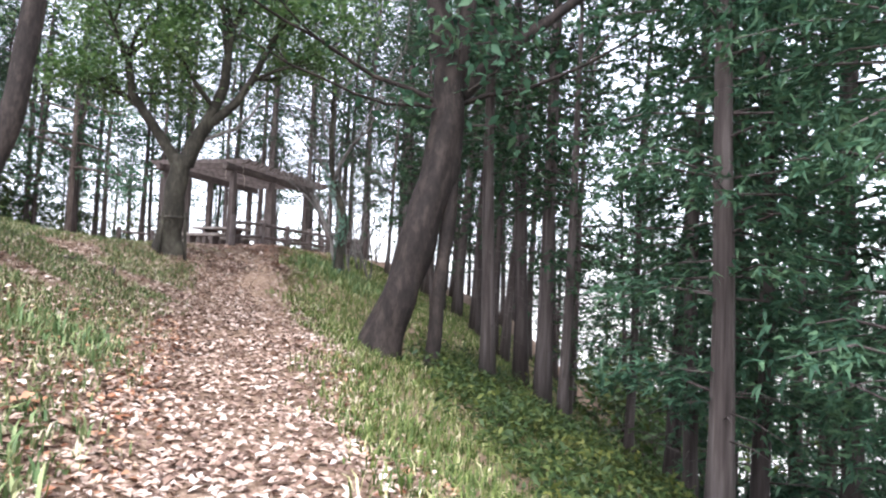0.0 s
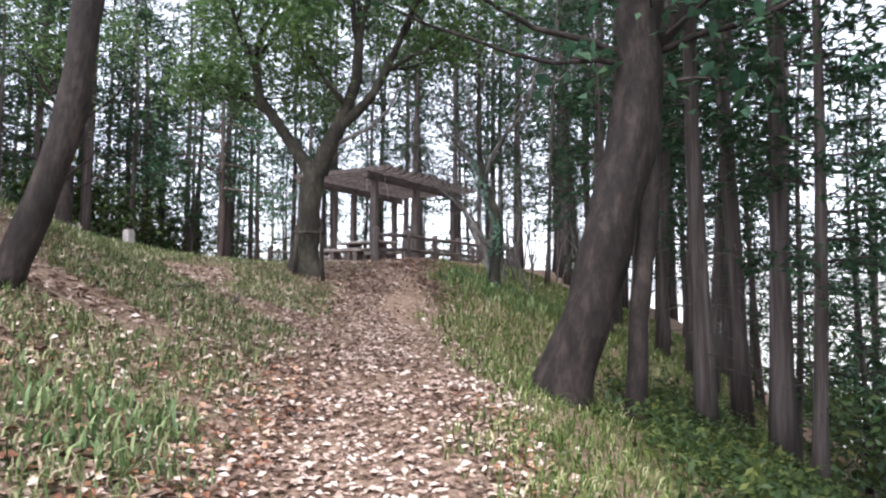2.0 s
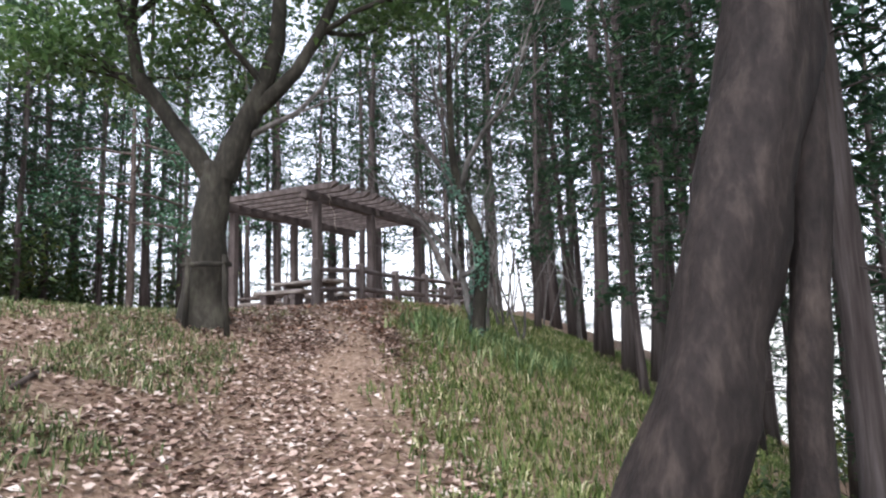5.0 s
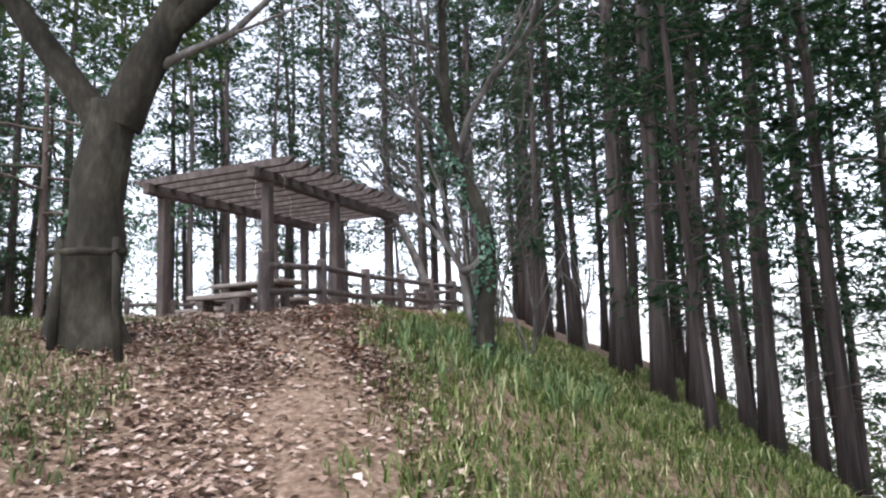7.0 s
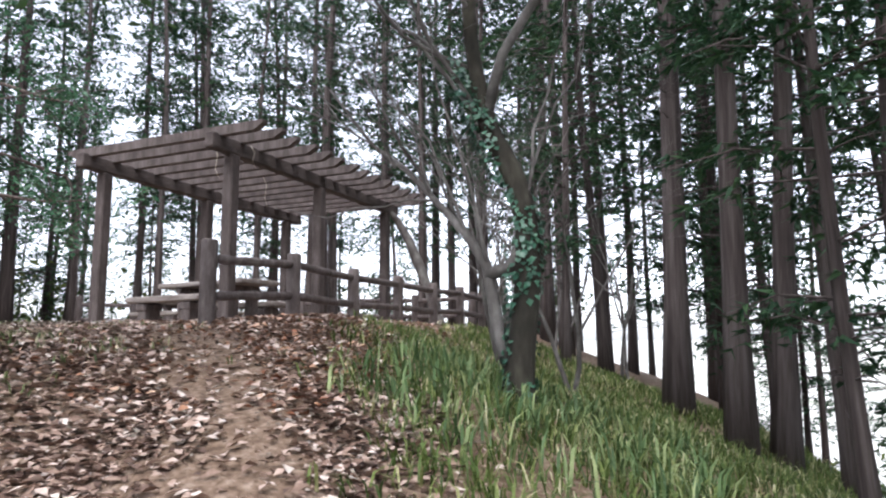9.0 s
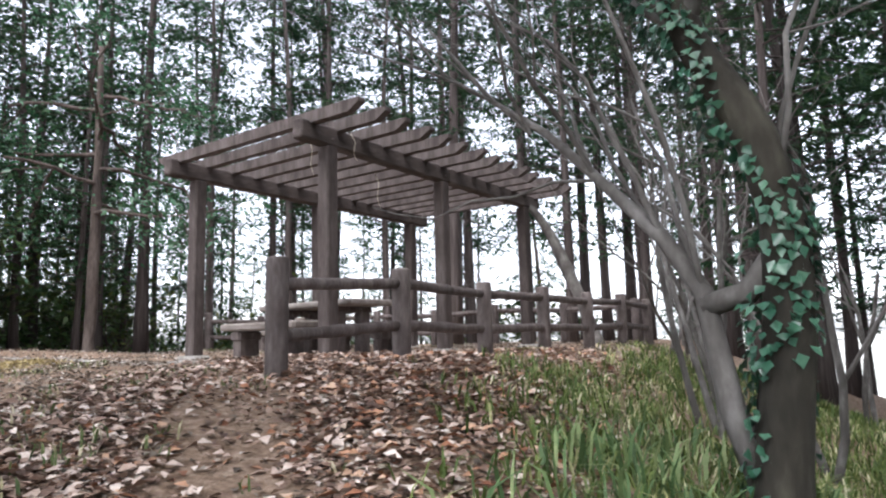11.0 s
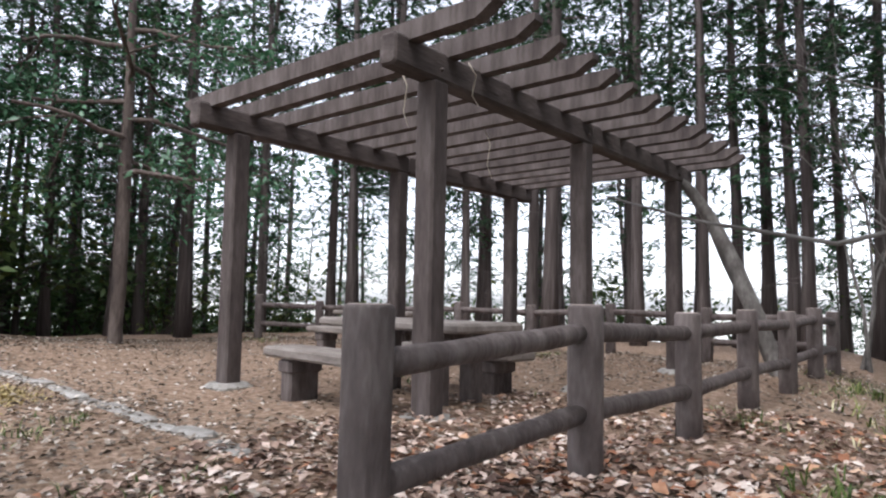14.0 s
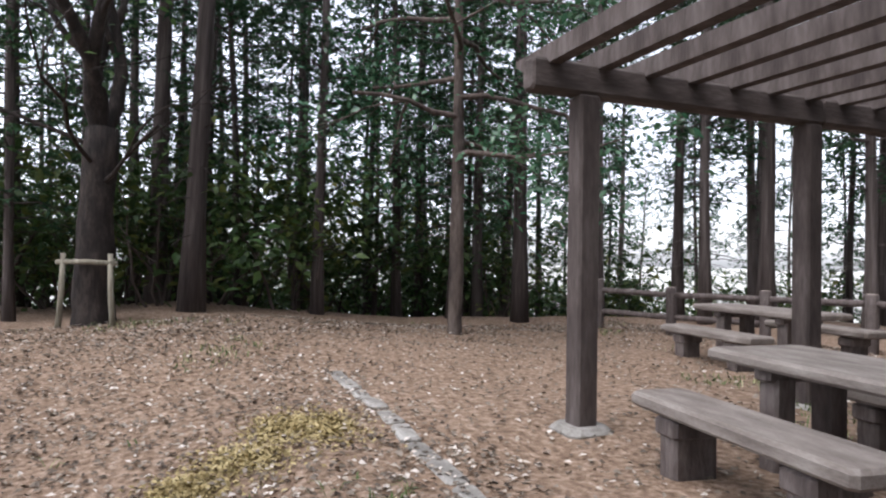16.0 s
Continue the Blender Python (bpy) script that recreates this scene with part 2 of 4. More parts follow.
# ---- the lie of the land ----
def sm(a, b, v):
    v = min(1.0, max(0.0, (v - a) / (b - a)))
    return v * v * (3 - 2 * v)


def path_x(y):
    """The middle of the trodden path."""
    return 2.9 - 0.5 * y - 0.1 * max(0.0, min(y, 17) - 13.5) ** 2


def rise(y):
    """Height of the path: a long easy climb, a steeper ramp, then the level hilltop."""
    return -0.03 + 0.02 * min(y, 18) + 0.55 * sm(4.5, 12.5, y) + 1.2 * sm(10.5, 17.8, y)


def rim_x(y):
    """Where the ground starts to fall away to the valley side."""
    return max(3.3 - 0.5 * y, -5.1) + 0.15 * math.sin(y * 0.9)


def terrain(x, y):
    z = rise(y)
    d = (2.9 - 0.5 * min(y, 15) - x) * 0.89
    z += (2.1 - z) * min(1, max(0, (d - 0.7) / 4.2)) * sm(18, 13, y)
    z += 0.8 * sm(3, 7, d) * sm(10.5, 6, y) * sm(-12, 0, y)
    z += 0.26 * math.exp(-((x + 6.2) ** 2 + (y - 13.6) ** 2) / 3)
    s = x - rim_x(y)
    if s > 0:
        z -= 0.38 * s * s / (s + 0.4) + 0.35 * max(0.0, s - 4.5) * sm(4.5, 9, s)
    back = max(y - 31, (-x - 18.5) * 0.75 + (y - 22) * 0.25, 0)
    z -= 0.42 * back * sm(0, 6, back)
    z += 0.35 * sm(11, 16, -x) * sm(23, 17, y) * sm(8, 13, y)
    z -= 0.3 * max(0.0, -6 - y)
    z += 0.03 * math.sin(x * 1.7 + y * 0.6) * math.cos(y * 1.3 - x * 0.4) + 0.015 * math.sin(x * 4.1) * math.sin(y * 3.7 + 1)
    return max(z, -14.0 + 0.4 * math.sin(x * 0.05) * math.cos(y * 0.04))



def inside_pad(x, y):
    """1 on the trampled red earth round the shelter."""
    edge = 0.35 * noise.noise((x * 1.1, y * 1.1, 14))
    return sm(5.0, 3.4, abs(x + 9.9) * 0.8 + edge) * sm(3.7, 2.9, abs(y - 21.9) + edge)


def cover(x, y):
    d = abs(x - path_x(min(y, 16.5)) - 0.45 * sm(15.5, 13, y)) * 0.917
    wear = sm(0.8, 0.2, d + 0.4 * noise.noise((x * 0.9, y * 0.9, 0))) * sm(18.5, 15.5, y) * (0.12 + 0.88 * sm(8, 12, y))
    s = x - rim_x(y)
    left = path_x(min(y, 14)) - x
    turf = max(sm(0.3, 1.2, s + 0.5 * noise.noise((x, y, 3))), sm(1.0, 2.0, left + 0.8 * noise.noise((x * 0.7, y * 0.7, 5))) * sm(15.5, 13.5, y) * 0.75)
    turf = max(turf, 0.35 * sm(0.1, 0.5, noise.noise((x * 0.5, y * 0.5, 9))) * sm(14, 16, y))
    return wear, turf, inside_pad(x, y) * 0.85


def axis(lo, hi, step, ends):
    a = list(np.arange(lo, hi + 1e-6, step))
    w, e = step, lo
    left = []
    while e > -ends:
        w *= 1.22
        e -= w
        left.append(e)
    w, e, right = step, hi, []
    while e < ends:
        w *= 1.22
        e += w
        right.append(e)
    return left[::-1] + a + right


xs, ys = axis(-16, 5, 0.17, 2500), axis(-2, 27, 0.17, 2500)
verts = [(x, y, terrain(x, y)) for y in ys for x in xs]
nx = len(xs)
faces = [(j * nx + i, j * nx + i + 1, (j + 1) * nx + i + 1, (j + 1) * nx + i) for j in range(len(ys) - 1) for i in range(nx - 1)]
gm = bpy.data.meshes.new("ground")
gm.from_pydata(verts, [], faces)
gm.polygons.foreach_set("use_smooth", [True] * len(faces))
col = gm.color_attributes.new("cover", "FLOAT_COLOR", "POINT")
reach = gm.attributes.new("reach", "FLOAT", "POINT")
cv = np.ones((len(verts), 4), dtype=np.float32)
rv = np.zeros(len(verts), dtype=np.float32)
for i, (x, y, z) in enumerate(verts):
    if -40 < x < 40 and -30 < y < 60:
        cv[i, :3] = cover(x, y)
    # low ground takes the pale colour that stands in for distant glare
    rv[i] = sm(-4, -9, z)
col.data.foreach_set("color", cv.ravel())
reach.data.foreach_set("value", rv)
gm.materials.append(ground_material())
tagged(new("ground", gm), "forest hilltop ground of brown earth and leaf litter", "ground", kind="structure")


def scatter(name, count, area, keep, make, mat, label, category, seed):
    """Many small pieces strewn over the ground as one mesh."""
    rng = random.Random(seed)
    b = Build()
    (x0, y0), (x1, y1) = area
    for _ in range(count):
        x, y = rng.uniform(x0, x1), rng.uniform(y0, y1)
        if rng.random() < keep(x, y):
            make(b, rng, x, y, terrain(x, y))
    return tagged(new(name, b.mesh(name, mat)), label, category, kind="stuff")


def small_leaf(b, rng, x, y, z):
    lay_leaf(b, rng, x, y, z, 0.68)


def lay_leaf(b, rng, x, y, z, size=1.0):
    g, t = rng.uniform(0, 6.283), rng.uniform(-0.45, 0.45)
    d = Vector((math.cos(g), math.sin(g), t * 0.8)).normalized()
    n = Vector((rng.uniform(-0.5, 0.5), rng.uniform(-0.5, 0.5), 1)).normalized()
    long = rng.uniform(0.04, 0.1) * size
    b.leaf(Vector((x, y, z + rng.uniform(0.006, 0.03))), d, n, long, long * rng.uniform(0.45, 0.75))


def blade(long, wide, lean):
    def make(b, rng, x, y, z):
        for _ in range(3):
            g, h = rng.uniform(0, 6.283), long * rng.uniform(0.45, 1.15)
            px, py = x + rng.uniform(-0.05, 0.05), y + rng.uniform(-0.05, 0.05)
            d = Vector((math.cos(g), math.sin(g), 0))
            s = Vector((-d.y, d.x, 0)) * wide * rng.uniform(0.6, 1.2)
            o, p, k = len(b.v), Vector((px, py, z - 0.01)), lean * rng.uniform(0.3, 1.3)
            m = p + d * h * k * 0.35 + Vector((0, 0, h * 0.6))
            b.v += [p - s * 0.5, p + s * 0.5, m + s * 0.5, m - s * 0.5, p + d * h * k + Vector((0, 0, h * (1.0 - 0.35 * k)))]
            b.f += [(o, o + 1, o + 2, o + 3), (o + 3, o + 2, o + 4)]
    return make


def leafy_clump(b, rng, x, y, z):
    for _ in range(7):
        q = Vector((x + rng.gauss(0, 0.1), y + rng.gauss(0, 0.1), z + rng.uniform(0.02, 0.34)))
        d = Vector((rng.gauss(0, 1), rng.gauss(0, 1), rng.gauss(0.2, 0.5))).normalized()
        long = rng.uniform(0.06, 0.15)
        b.leaf(q, d, Vector((rng.gauss(0, 0.5), rng.gauss(0, 0.5), 1)).normalized(), long, long * 0.42)


def slope_scrub(x, y):
    s = x - rim_x(y)
    return sm(1.9, 3.2, s + 0.9 * noise.noise((x * 0.6, y * 0.6, 17))) * sm(14.5, 11, y) * (0.7 + 0.5 * noise.noise((x, y, 18)))


def near_path(x, y):
    return abs(x - path_x(min(y, 16.0))) * 0.917


def litter_keep(x, y):
    s, d = x - rim_x(y), near_path(x, y)
    patch = 0.65 + 0.55 * noise.noise((x * 0.9, y * 0.9, 2))
    worn = 1 - 0.88 * cover(x, y)[0]
    return max(0, min(1, patch)) * worn * (sm(1.6, 0.7, s + 0.5 * noise.noise((x, y, 8)))) * (max(sm(3.0, 1.2, d), 0.5 * sm(7.5, 3.0, d)) if y < 14.5 else 0.95) * (1 - 0.7 * inside_pad(x, y))


def right_grass(x, y):
    s = x - rim_x(y)
    return (1 - 0.8 * slope_scrub(x, y)) * sm(0.1, 1.1, s + 0.6 * noise.noise((x * 0.9, y * 0.9, 7))) * sm(12, 8, s) * (0.75 + 0.5 * noise.noise((x, y, 1)))


def left_grass(x, y):
    left = path_x(min(y, 14)) - x
    return sm(1.0, 1.9, left + 0.7 * noise.noise((x * 0.8, y * 0.8, 5))) * sm(16, 13.5, y) * sm(0.0, 0.3, 0.34 + noise.noise((x * 0.55, y * 0.55, 4)))


def top_tufts(x, y):
    return 0.5 * sm(1.8, 0.6, abs(y - 16.0)) * sm(-10.5, -8.5, x) * sm(-5.2, -6.0, x) * sm(-0.1, 0.3, noise.noise((x, y, 6))) + sm(0.25, 0.5, noise.noise((x * 0.7, y * 0.7, 9))) * sm(14, 16.5, y) * 0.7


scatter("leaf_litter", 150000, ((-8, 0), (3.6, 15)), litter_keep, lay_leaf, LITTER, "dry curled brown and grey leaves strewn on the path", "leaf litter", 1)
scatter("leaf_litter", 16000, ((-2.5, -1), (4, 8)), lambda x, y: litter_keep(x, y) * sm(0.5, 1.0, near_path(x, y)), lay_leaf, LITTER_RED, "russet fallen leaves along the path's edges", "leaf litter", 2)
scatter("leaf_litter", 95000, ((-17, 13.5), (-3, 26.5)), litter_keep, small_leaf, LITTER_GREY, "dry brown leaves strewn over the hilltop", "leaf litter", 3)
scatter("leaf_litter", 48000, ((-8, 13), (-3, 21)), lambda x, y: litter_keep(x, y) * sm(-3.8, -1.6, x - rim_x(y)), lay_leaf, LITTER, "pale curled leaves drifted along the slope's edge", "leaf litter", 11)
scatter("leaf_litter", 16000, ((-9, 14), (-3.5, 21)), lambda x, y: litter_keep(x, y) * sm(-3.2, 0, x - rim_x(y)), lay_leaf, LITTER_RED, "russet leaves piled along the fence", "leaf litter", 4)
scatter("slope_grass", 72000, ((-5.5, 0), (8, 24)), right_grass, blade(0.19, 0.014, 0.9), GRASS, "lush green grass with straw-coloured blades on the slope", "grass", 5)
scatter("bank_grass", 46000, ((-9, -1), (3, 15.5)), left_grass, blade(0.14, 0.013, 0.9), GRASS_DULL, "short dull green and straw grass on the bank", "grass", 6)
scatter("bank_grass", 5000, ((-3, -1), (2.5, 5.5)), lambda x, y: left_grass(x, y) * sm(0, 0.4, noise.noise((x, y, 12)) + 0.15), blade(0.2, 0.02, 0.7), FERN, "blue-green broad grass beside the path", "grass", 7)
scatter("hilltop_grass", 12000, ((-18, 14.5), (-3, 26)), top_tufts, blade(0.1, 0.012, 1.0), GRASS_DULL, "thin short tufts of grass on the hilltop", "grass", 8)
scatter("slope_grass", 420, ((-3.7, 14.6), (-1.2, 17.6)), lambda x, y: right_grass(x, y), blade(0.34, 0.02, 0.8), FERN, "tall broad-bladed grass round the ivy tree", "grass", 9)


scatter("undergrowth", 15000, ((0.5, 0), (9.5, 14.5)), slope_scrub, leafy_clump, SHRUB, "dark green low undergrowth on the shaded slope", "undergrowth", 10)


# ---- trees ----
def grow(b, rng, p, d, long, r, depth, tips, spread=0.6, up=0.15, sides=6):
    """A limb that bends, tapers and forks."""
    pts, rad = [Vector(p)], [r]
    n = 4
    for i in range(n):
        d = (d + Vector((rng.gauss(0, 0.16), rng.gauss(0, 0.16), rng.gauss(0, 0.1) + up * 0.3))).normalized()
        pts.append(pts[-1] + d * long / n)
        rad.append(r * (1 - 0.42 * (i + 1) / n))
    b.tube(pts, rad, sides, 0.15, cap=False)
    tips.append((pts[-1], d))
    tips.append((pts[2], d))
    if depth > 0:
        for i in range(rng.choice((2, 2, 3))):
            nd = (d + Vector((rng.gauss(0, spread), rng.gauss(0, spread), rng.gauss(up, spread * 0.6)))).normalized()
            k = rng.choice((2, 3, 4, 4))
            grow(b, rng, pts[k], nd, long * rng.uniform(0.6, 0.85), rad[k] * rng.uniform(0.5, 0.72), depth - 1, tips, spread, up, max(3, sides - 1))


def foliage(rng, tips, count, size, spread, b=None, droop=0.3):
    b = b or Build()
    for p, d in tips:
        for _ in range(count):
            q = p + Vector((rng.gauss(0, spread), rng.gauss(0, spread), rng.gauss(0, spread * 0.7)))
            dd = Vector((rng.gauss(0, 1), rng.gauss(0, 1), rng.gauss(-droop, 0.5))).normalized()
            nn = Vector((rng.gauss(0, 0.6), rng.gauss(0, 0.6), 1)).normalized()
            s = size * rng.uniform(0.6, 1.3)
            b.leaf(q, dd, nn, s, s * 0.5)
    return b


def trunk(name, parent, offs, radii, mat, sides=14, wob=0.25, label=""):
    """A stem through points given from its foot, with a root flare."""
    pts = []
    for i in range(len(offs) - 1):
        a, c = Vector(offs[i]), Vector(offs[i + 1])
        for k in range(4):
            pts.append((a.lerp(c, k / 4), radii[i] + (radii[i + 1] - radii[i]) * k / 4))
    pts.append((Vector(offs[-1]), radii[-1]))
    sm_pts = [pts[0]] + [((pts[i - 1][0] + pts[i][0] * 2 + pts[i + 1][0]) / 4, pts[i][1]) for i in range(1, len(pts) - 1)] + [pts[-1]]
    return part(name, Build().tube([q for q, _ in sm_pts], [r for _, r in sm_pts], sides, wob), mat, parent, label)


def conifer(name, seed, height, r, bare, dense, mat, label, frond=0.182, much=1.05, group="conifers"):
    """A tall straight conifer: bare lower stem, whorls of drooping sprays above."""
    rng = random.Random(seed)
    t = thing(name, pose(0, 0, -60), label, "tree", group)
    n = 9
    pts = [Vector((0.12 * math.sin(i * 0.7 + seed) * i / n, 0.12 * math.cos(i * 0.9 + seed) * i / n, -0.25 + (height + 0.25) * i / n)) for i in range(n + 1)]
    rad = [r * (1.35 if i == 0 else 1 - 0.85 * i / n) for i in range(n + 1)]
    stem = Build().tube(pts, rad, 9, 0.18)
    st = Build()
    at = lambda z: pts[min(n, max(0, int((z + 0.25) / (height + 0.25) * n)))]
    cr = Build()
    for i in range(int(bare * 5)):
        z, g = rng.uniform(1.2, bare + 2), rng.uniform(0, 6.283)
        q = Vector((at(z).x, at(z).y, z))
        e = q + Vector((math.cos(g), math.sin(g), rng.uniform(-0.3, 0.15))) * rng.uniform(0.3, 1.1)
        st.tube([q, q.lerp(e, 0.5) + Vector((0, 0, 0.05)), e], [0.014, 0.01, 0.004], 3, cap=False)
    z = bare
    while z < height - 0.3:
        f = (z - bare) / (height - bare)
        reach_out = (1.05 + 0.75 * math.sin(min(1, f * 1.8) * math.pi / 2) - 1.5 * f * f) * rng.uniform(0.65, 1.25)
        for k in range(rng.choice((1, 2, 2, 3))):
            if rng.random() > dense:
                continue
            g = rng.uniform(0, 6.283)
            o = Vector((math.cos(g), math.sin(g), 0))
            q = Vector((at(z).x, at(z).y, z))
            e = q + o * reach_out + Vector((0, 0, rng.uniform(-0.35, 0.2)))
            m = q.lerp(e, 0.5) + Vector((0, 0, 0.12))
            st.tube([q, m, e], [0.02, 0.013, 0.005], 3, cap=False)
            for s in range(int((6 + reach_out * 6) * much)):
                u = rng.uniform(0.25, 1.05)
                c = (q.lerp(m, u * 2) if u < 0.5 else m.lerp(e, u * 2 - 1)) + Vector((rng.gauss(0, 0.16), rng.gauss(0, 0.16), rng.gauss(-0.03, 0.1)))
                for w in range(5):
                    dd = (o * 0.7 + Vector((rng.gauss(0, 0.6), rng.gauss(0, 0.6), rng.gauss(-0.3, 0.3)))).normalized()
                    cr.needle(c, dd, Vector((rng.gauss(0, 0.5), rng.gauss(0, 0.5), 1)).normalized(), frond * rng.uniform(0.6, 1.25), frond * rng.uniform(0.22, 0.42))
        z += rng.uniform(0.14, 0.3)
    part("trunk", stem, BARK_CEDAR, t, "reddish-brown fibrous bark")
    tagged(part("branchwork", st, BARK_CEDAR, t), kind="stuff")
    tagged(part("crown", cr, mat, t, "dark green needle sprays"), kind="stuff")
    return t


CONIFER_LABEL = "tall straight conifer with bare brown trunk and dark green sprays"
TALL = [conifer("conifer", 11 + i, h, r, b, dn, NEEDLES, CONIFER_LABEL) for i, (h, r, b, dn) in enumerate(((16, 0.15, 4.6, 0.9), (14, 0.12, 3.3, 0.85), (17, 0.175, 5.2, 0.9), (12, 0.085, 1.7, 0.75), (15, 0.13, 2.5, 0.8)))]
LEAFY = [conifer("conifer", 31 + i, h, r, b, dn, NEEDLES_BRIGHT, "conifer with fresh green sprays hanging low over the slope", 0.15, 2.9) for i, (h, r, b, dn) in enumerate(((13, 0.15, 1.7, 0.85), (12, 0.13, 2.1, 0.8)))]
placed = []


def plant(src, x, y, scale=1.0, turn=0.0, lean=(0, 0)):
    placed.append((x, y))
    if x - rim_x(y) > 2:
        lean = (lean[0], abs(lean[1]) * 2 + 0.5)
    o = copy_thing(src, Matrix.Translation((x, y, terrain(x, y) - 0.05)) @ pose(0, 0, 0, lean[0], lean[1], turn))
    o.matrix_basis = o.matrix_basis @ Matrix.Scale(scale, 4)
    return o


rng = random.Random(5)
# stems seen singly
STEMS = [(-22.2, 14.9, 2), (-20.2, 17.4, 2), (-18.1, 17.8, 2), (-18.6, 20.2, 1), (-21.9, 22.8, 3), (-20.7, 22.9, 1), (-18.4, 23.1, 3), (-21.9, 26.9, 0),
         (-17.5, 24.3, 2), (-17.4, 29.0, 0), (-15.6, 27.8, 1), (-14.7, 28.5, 2), (-23.2, 26.1, 0), (-18.0, 27.0, 1), (-15.5, 29.8, 0), (-10.5, 28.5, 2),
         (-2.2, 24.3, 1), (-2.8, 22.2, 3), (-1.1, 21.2, 2), (-0.45, 20.1, 2), (0.1, 20.3, 0), (0.9, 20.4, 1), (0.9, 18.6, 0), (1.6, 17.6, 1),
         (2.0, 15.7, 1), (2.5, 14.4, 0), (3.0, 13.2, 2), (3.4, 12.4, 1), (5.4, 12.0, 0), (5.0, 15.1, 1), (8.2, 12.3, 0)]
FAR_STEMS = [(-3.2, 27.5, 0), (-2.2, 26.2, 1), (-0.8, 25.2, 4), (-3.8, 29.0, 2), (-1.6, 28.3, 4), (0.3, 26.5, 0), (-5.5, 28.6, 1), (-7.2, 28.2, 4), (-8.8, 29.4, 0),
             (-19.8, 13.4, 4), (-21.0, 11.8, 1), (-23.5, 17.2, 0), (-24.2, 20.0, 4), (-22.6, 18.8, 3), (-25.0, 14.0, 2)]
for x, y, k in STEMS + FAR_STEMS:
    plant(TALL[k], x, y, rng.uniform(0.92, 1.1), rng.uniform(0, 360), (rng.uniform(-1.5, 1.5), rng.uniform(-1.5, 1.5)))
for x, y, k in ((5.1, 7.3, 0), (6.0, 8.8, 1), (7.0, 8.4, 0), (7.1, 10.5, 1), (6.3, 5.6, 1), (8.5, 6.5, 0), (6.2, 11.0, 0), (5.4, 10.2, 1), (7.4, 7.2, 1)):
    plant(LEAFY[k], x, y, rng.uniform(0.95, 1.1), rng.uniform(0, 360))


tries = 0
while len(placed) < 66 and tries < 4000:
    tries += 1
    y = rng.uniform(16, 34)
    x = rim_x(y) + rng.uniform(4.2, 9.5)
    if min((x - a) ** 2 + (y - c) ** 2 for a, c in placed) > 0.85 ** 2:
        plant(rng.choice(TALL), x, y, rng.uniform(0.85, 1.1), rng.uniform(0, 360), (rng.uniform(-1.5, 1.5), rng.uniform(-1.5, 1.5)))


# the wood close round the hilltop and behind the shelter
for x, y, k in ((-22.4, 20.9, 4), (-23.8, 23.4, 4), (-25.6, 21.8, 4), (-24.9, 18.2, 4), (-24.0, 26.8, 4), (-19.6, 28.4, 4), (-26.8, 24.6, 1), (-27.2, 19.8, 4), (-21.6, 29.4, 4), (-26.4, 16.2, 4), (-25.8, 28.6, 4), (-17.0, 31.4, 4), (-18.8, 31.8, 1), (-23.4, 31.2, 4), (-28.6, 22.6, 4), (-5.8, 29.8, 4), (-4.4, 30.6, 4), (-3.2, 31.8, 4), (-6.9, 30.4, 4), (2.4, 22.4, 4), (3.4, 24.6, 4), (-12.6, 28.4, 1), (-11.7, 30.2, 0), (-13.4, 31.0, 4), (-12.2, 33.2, 2), (-15.0, 33.4, 0), (-13.6, 35.6, 4), (-16.6, 35.0, 1), (-9.6, 31.6, 1), (-8.2, 33.0, 2), (-6.4, 31.2, 0), (-10.6, 34.8, 4), (-5.0, 33.6, 1)):
    plant(TALL[k], x, y, rng.uniform(0.95, 1.1), rng.uniform(0, 360), (rng.uniform(-1.5, 1.5), rng.uniform(-1.5, 1.5)))


def wood_at(x, y):
    s = x - rim_x(y)
    if s > 0:
        return (3.6 if y > 9 else 8.5) < s < 24 and y < 50
    if y > 27.2:
        return y < 50
    if x < -17:
        return x > -42 and y > 3
    return x < path_x(min(y, 14)) - 9.5 and y < 8 and y > -14 and x > -32


tries = 0
while len(placed) < 198 and tries < 9000:
    tries += 1
    x, y = rng.uniform(-36, 20), rng.uniform(-4, 46)
    if not wood_at(x, y):
        continue
    if min((x - a) ** 2 + (y - c) ** 2 for a, c in placed) < 1.5 ** 2:
        continue
    leafy = x > 4 and y < 12 and rng.random() < 0.6
    plant(rng.choice(LEAFY if leafy else TALL), x, y, rng.uniform(0.8, 1.15), rng.uniform(0, 360), (rng.uniform(-2, 2), rng.uniform(-2, 2)))
for src in TALL + LEAFY:
    for o in (*src.children, src):
        bpy.data.objects.remove(o)


def shrub(seed, mat, label, size=0.13):
    r2 = random.Random(seed)
    t = thing("shrub", pose(0, 0, -60), label, "shrub", "undergrowth at the wood's edge")
    st, tips = Build(), []
    for _ in range(6):
        grow(st, r2, Vector((r2.gauss(0, 0.1), r2.gauss(0, 0.1), -0.1)), Vector((r2.gauss(0, 0.5), r2.gauss(0, 0.5), 1)).normalized(), r2.uniform(0.6, 1.1), 0.02, 2, tips, 0.6, 0.1, 4)
    tagged(part("stemwork", st, BARK, t), kind="stuff")
    part("crown", foliage(r2, tips, 8, size, 0.2), mat, t)
    return t


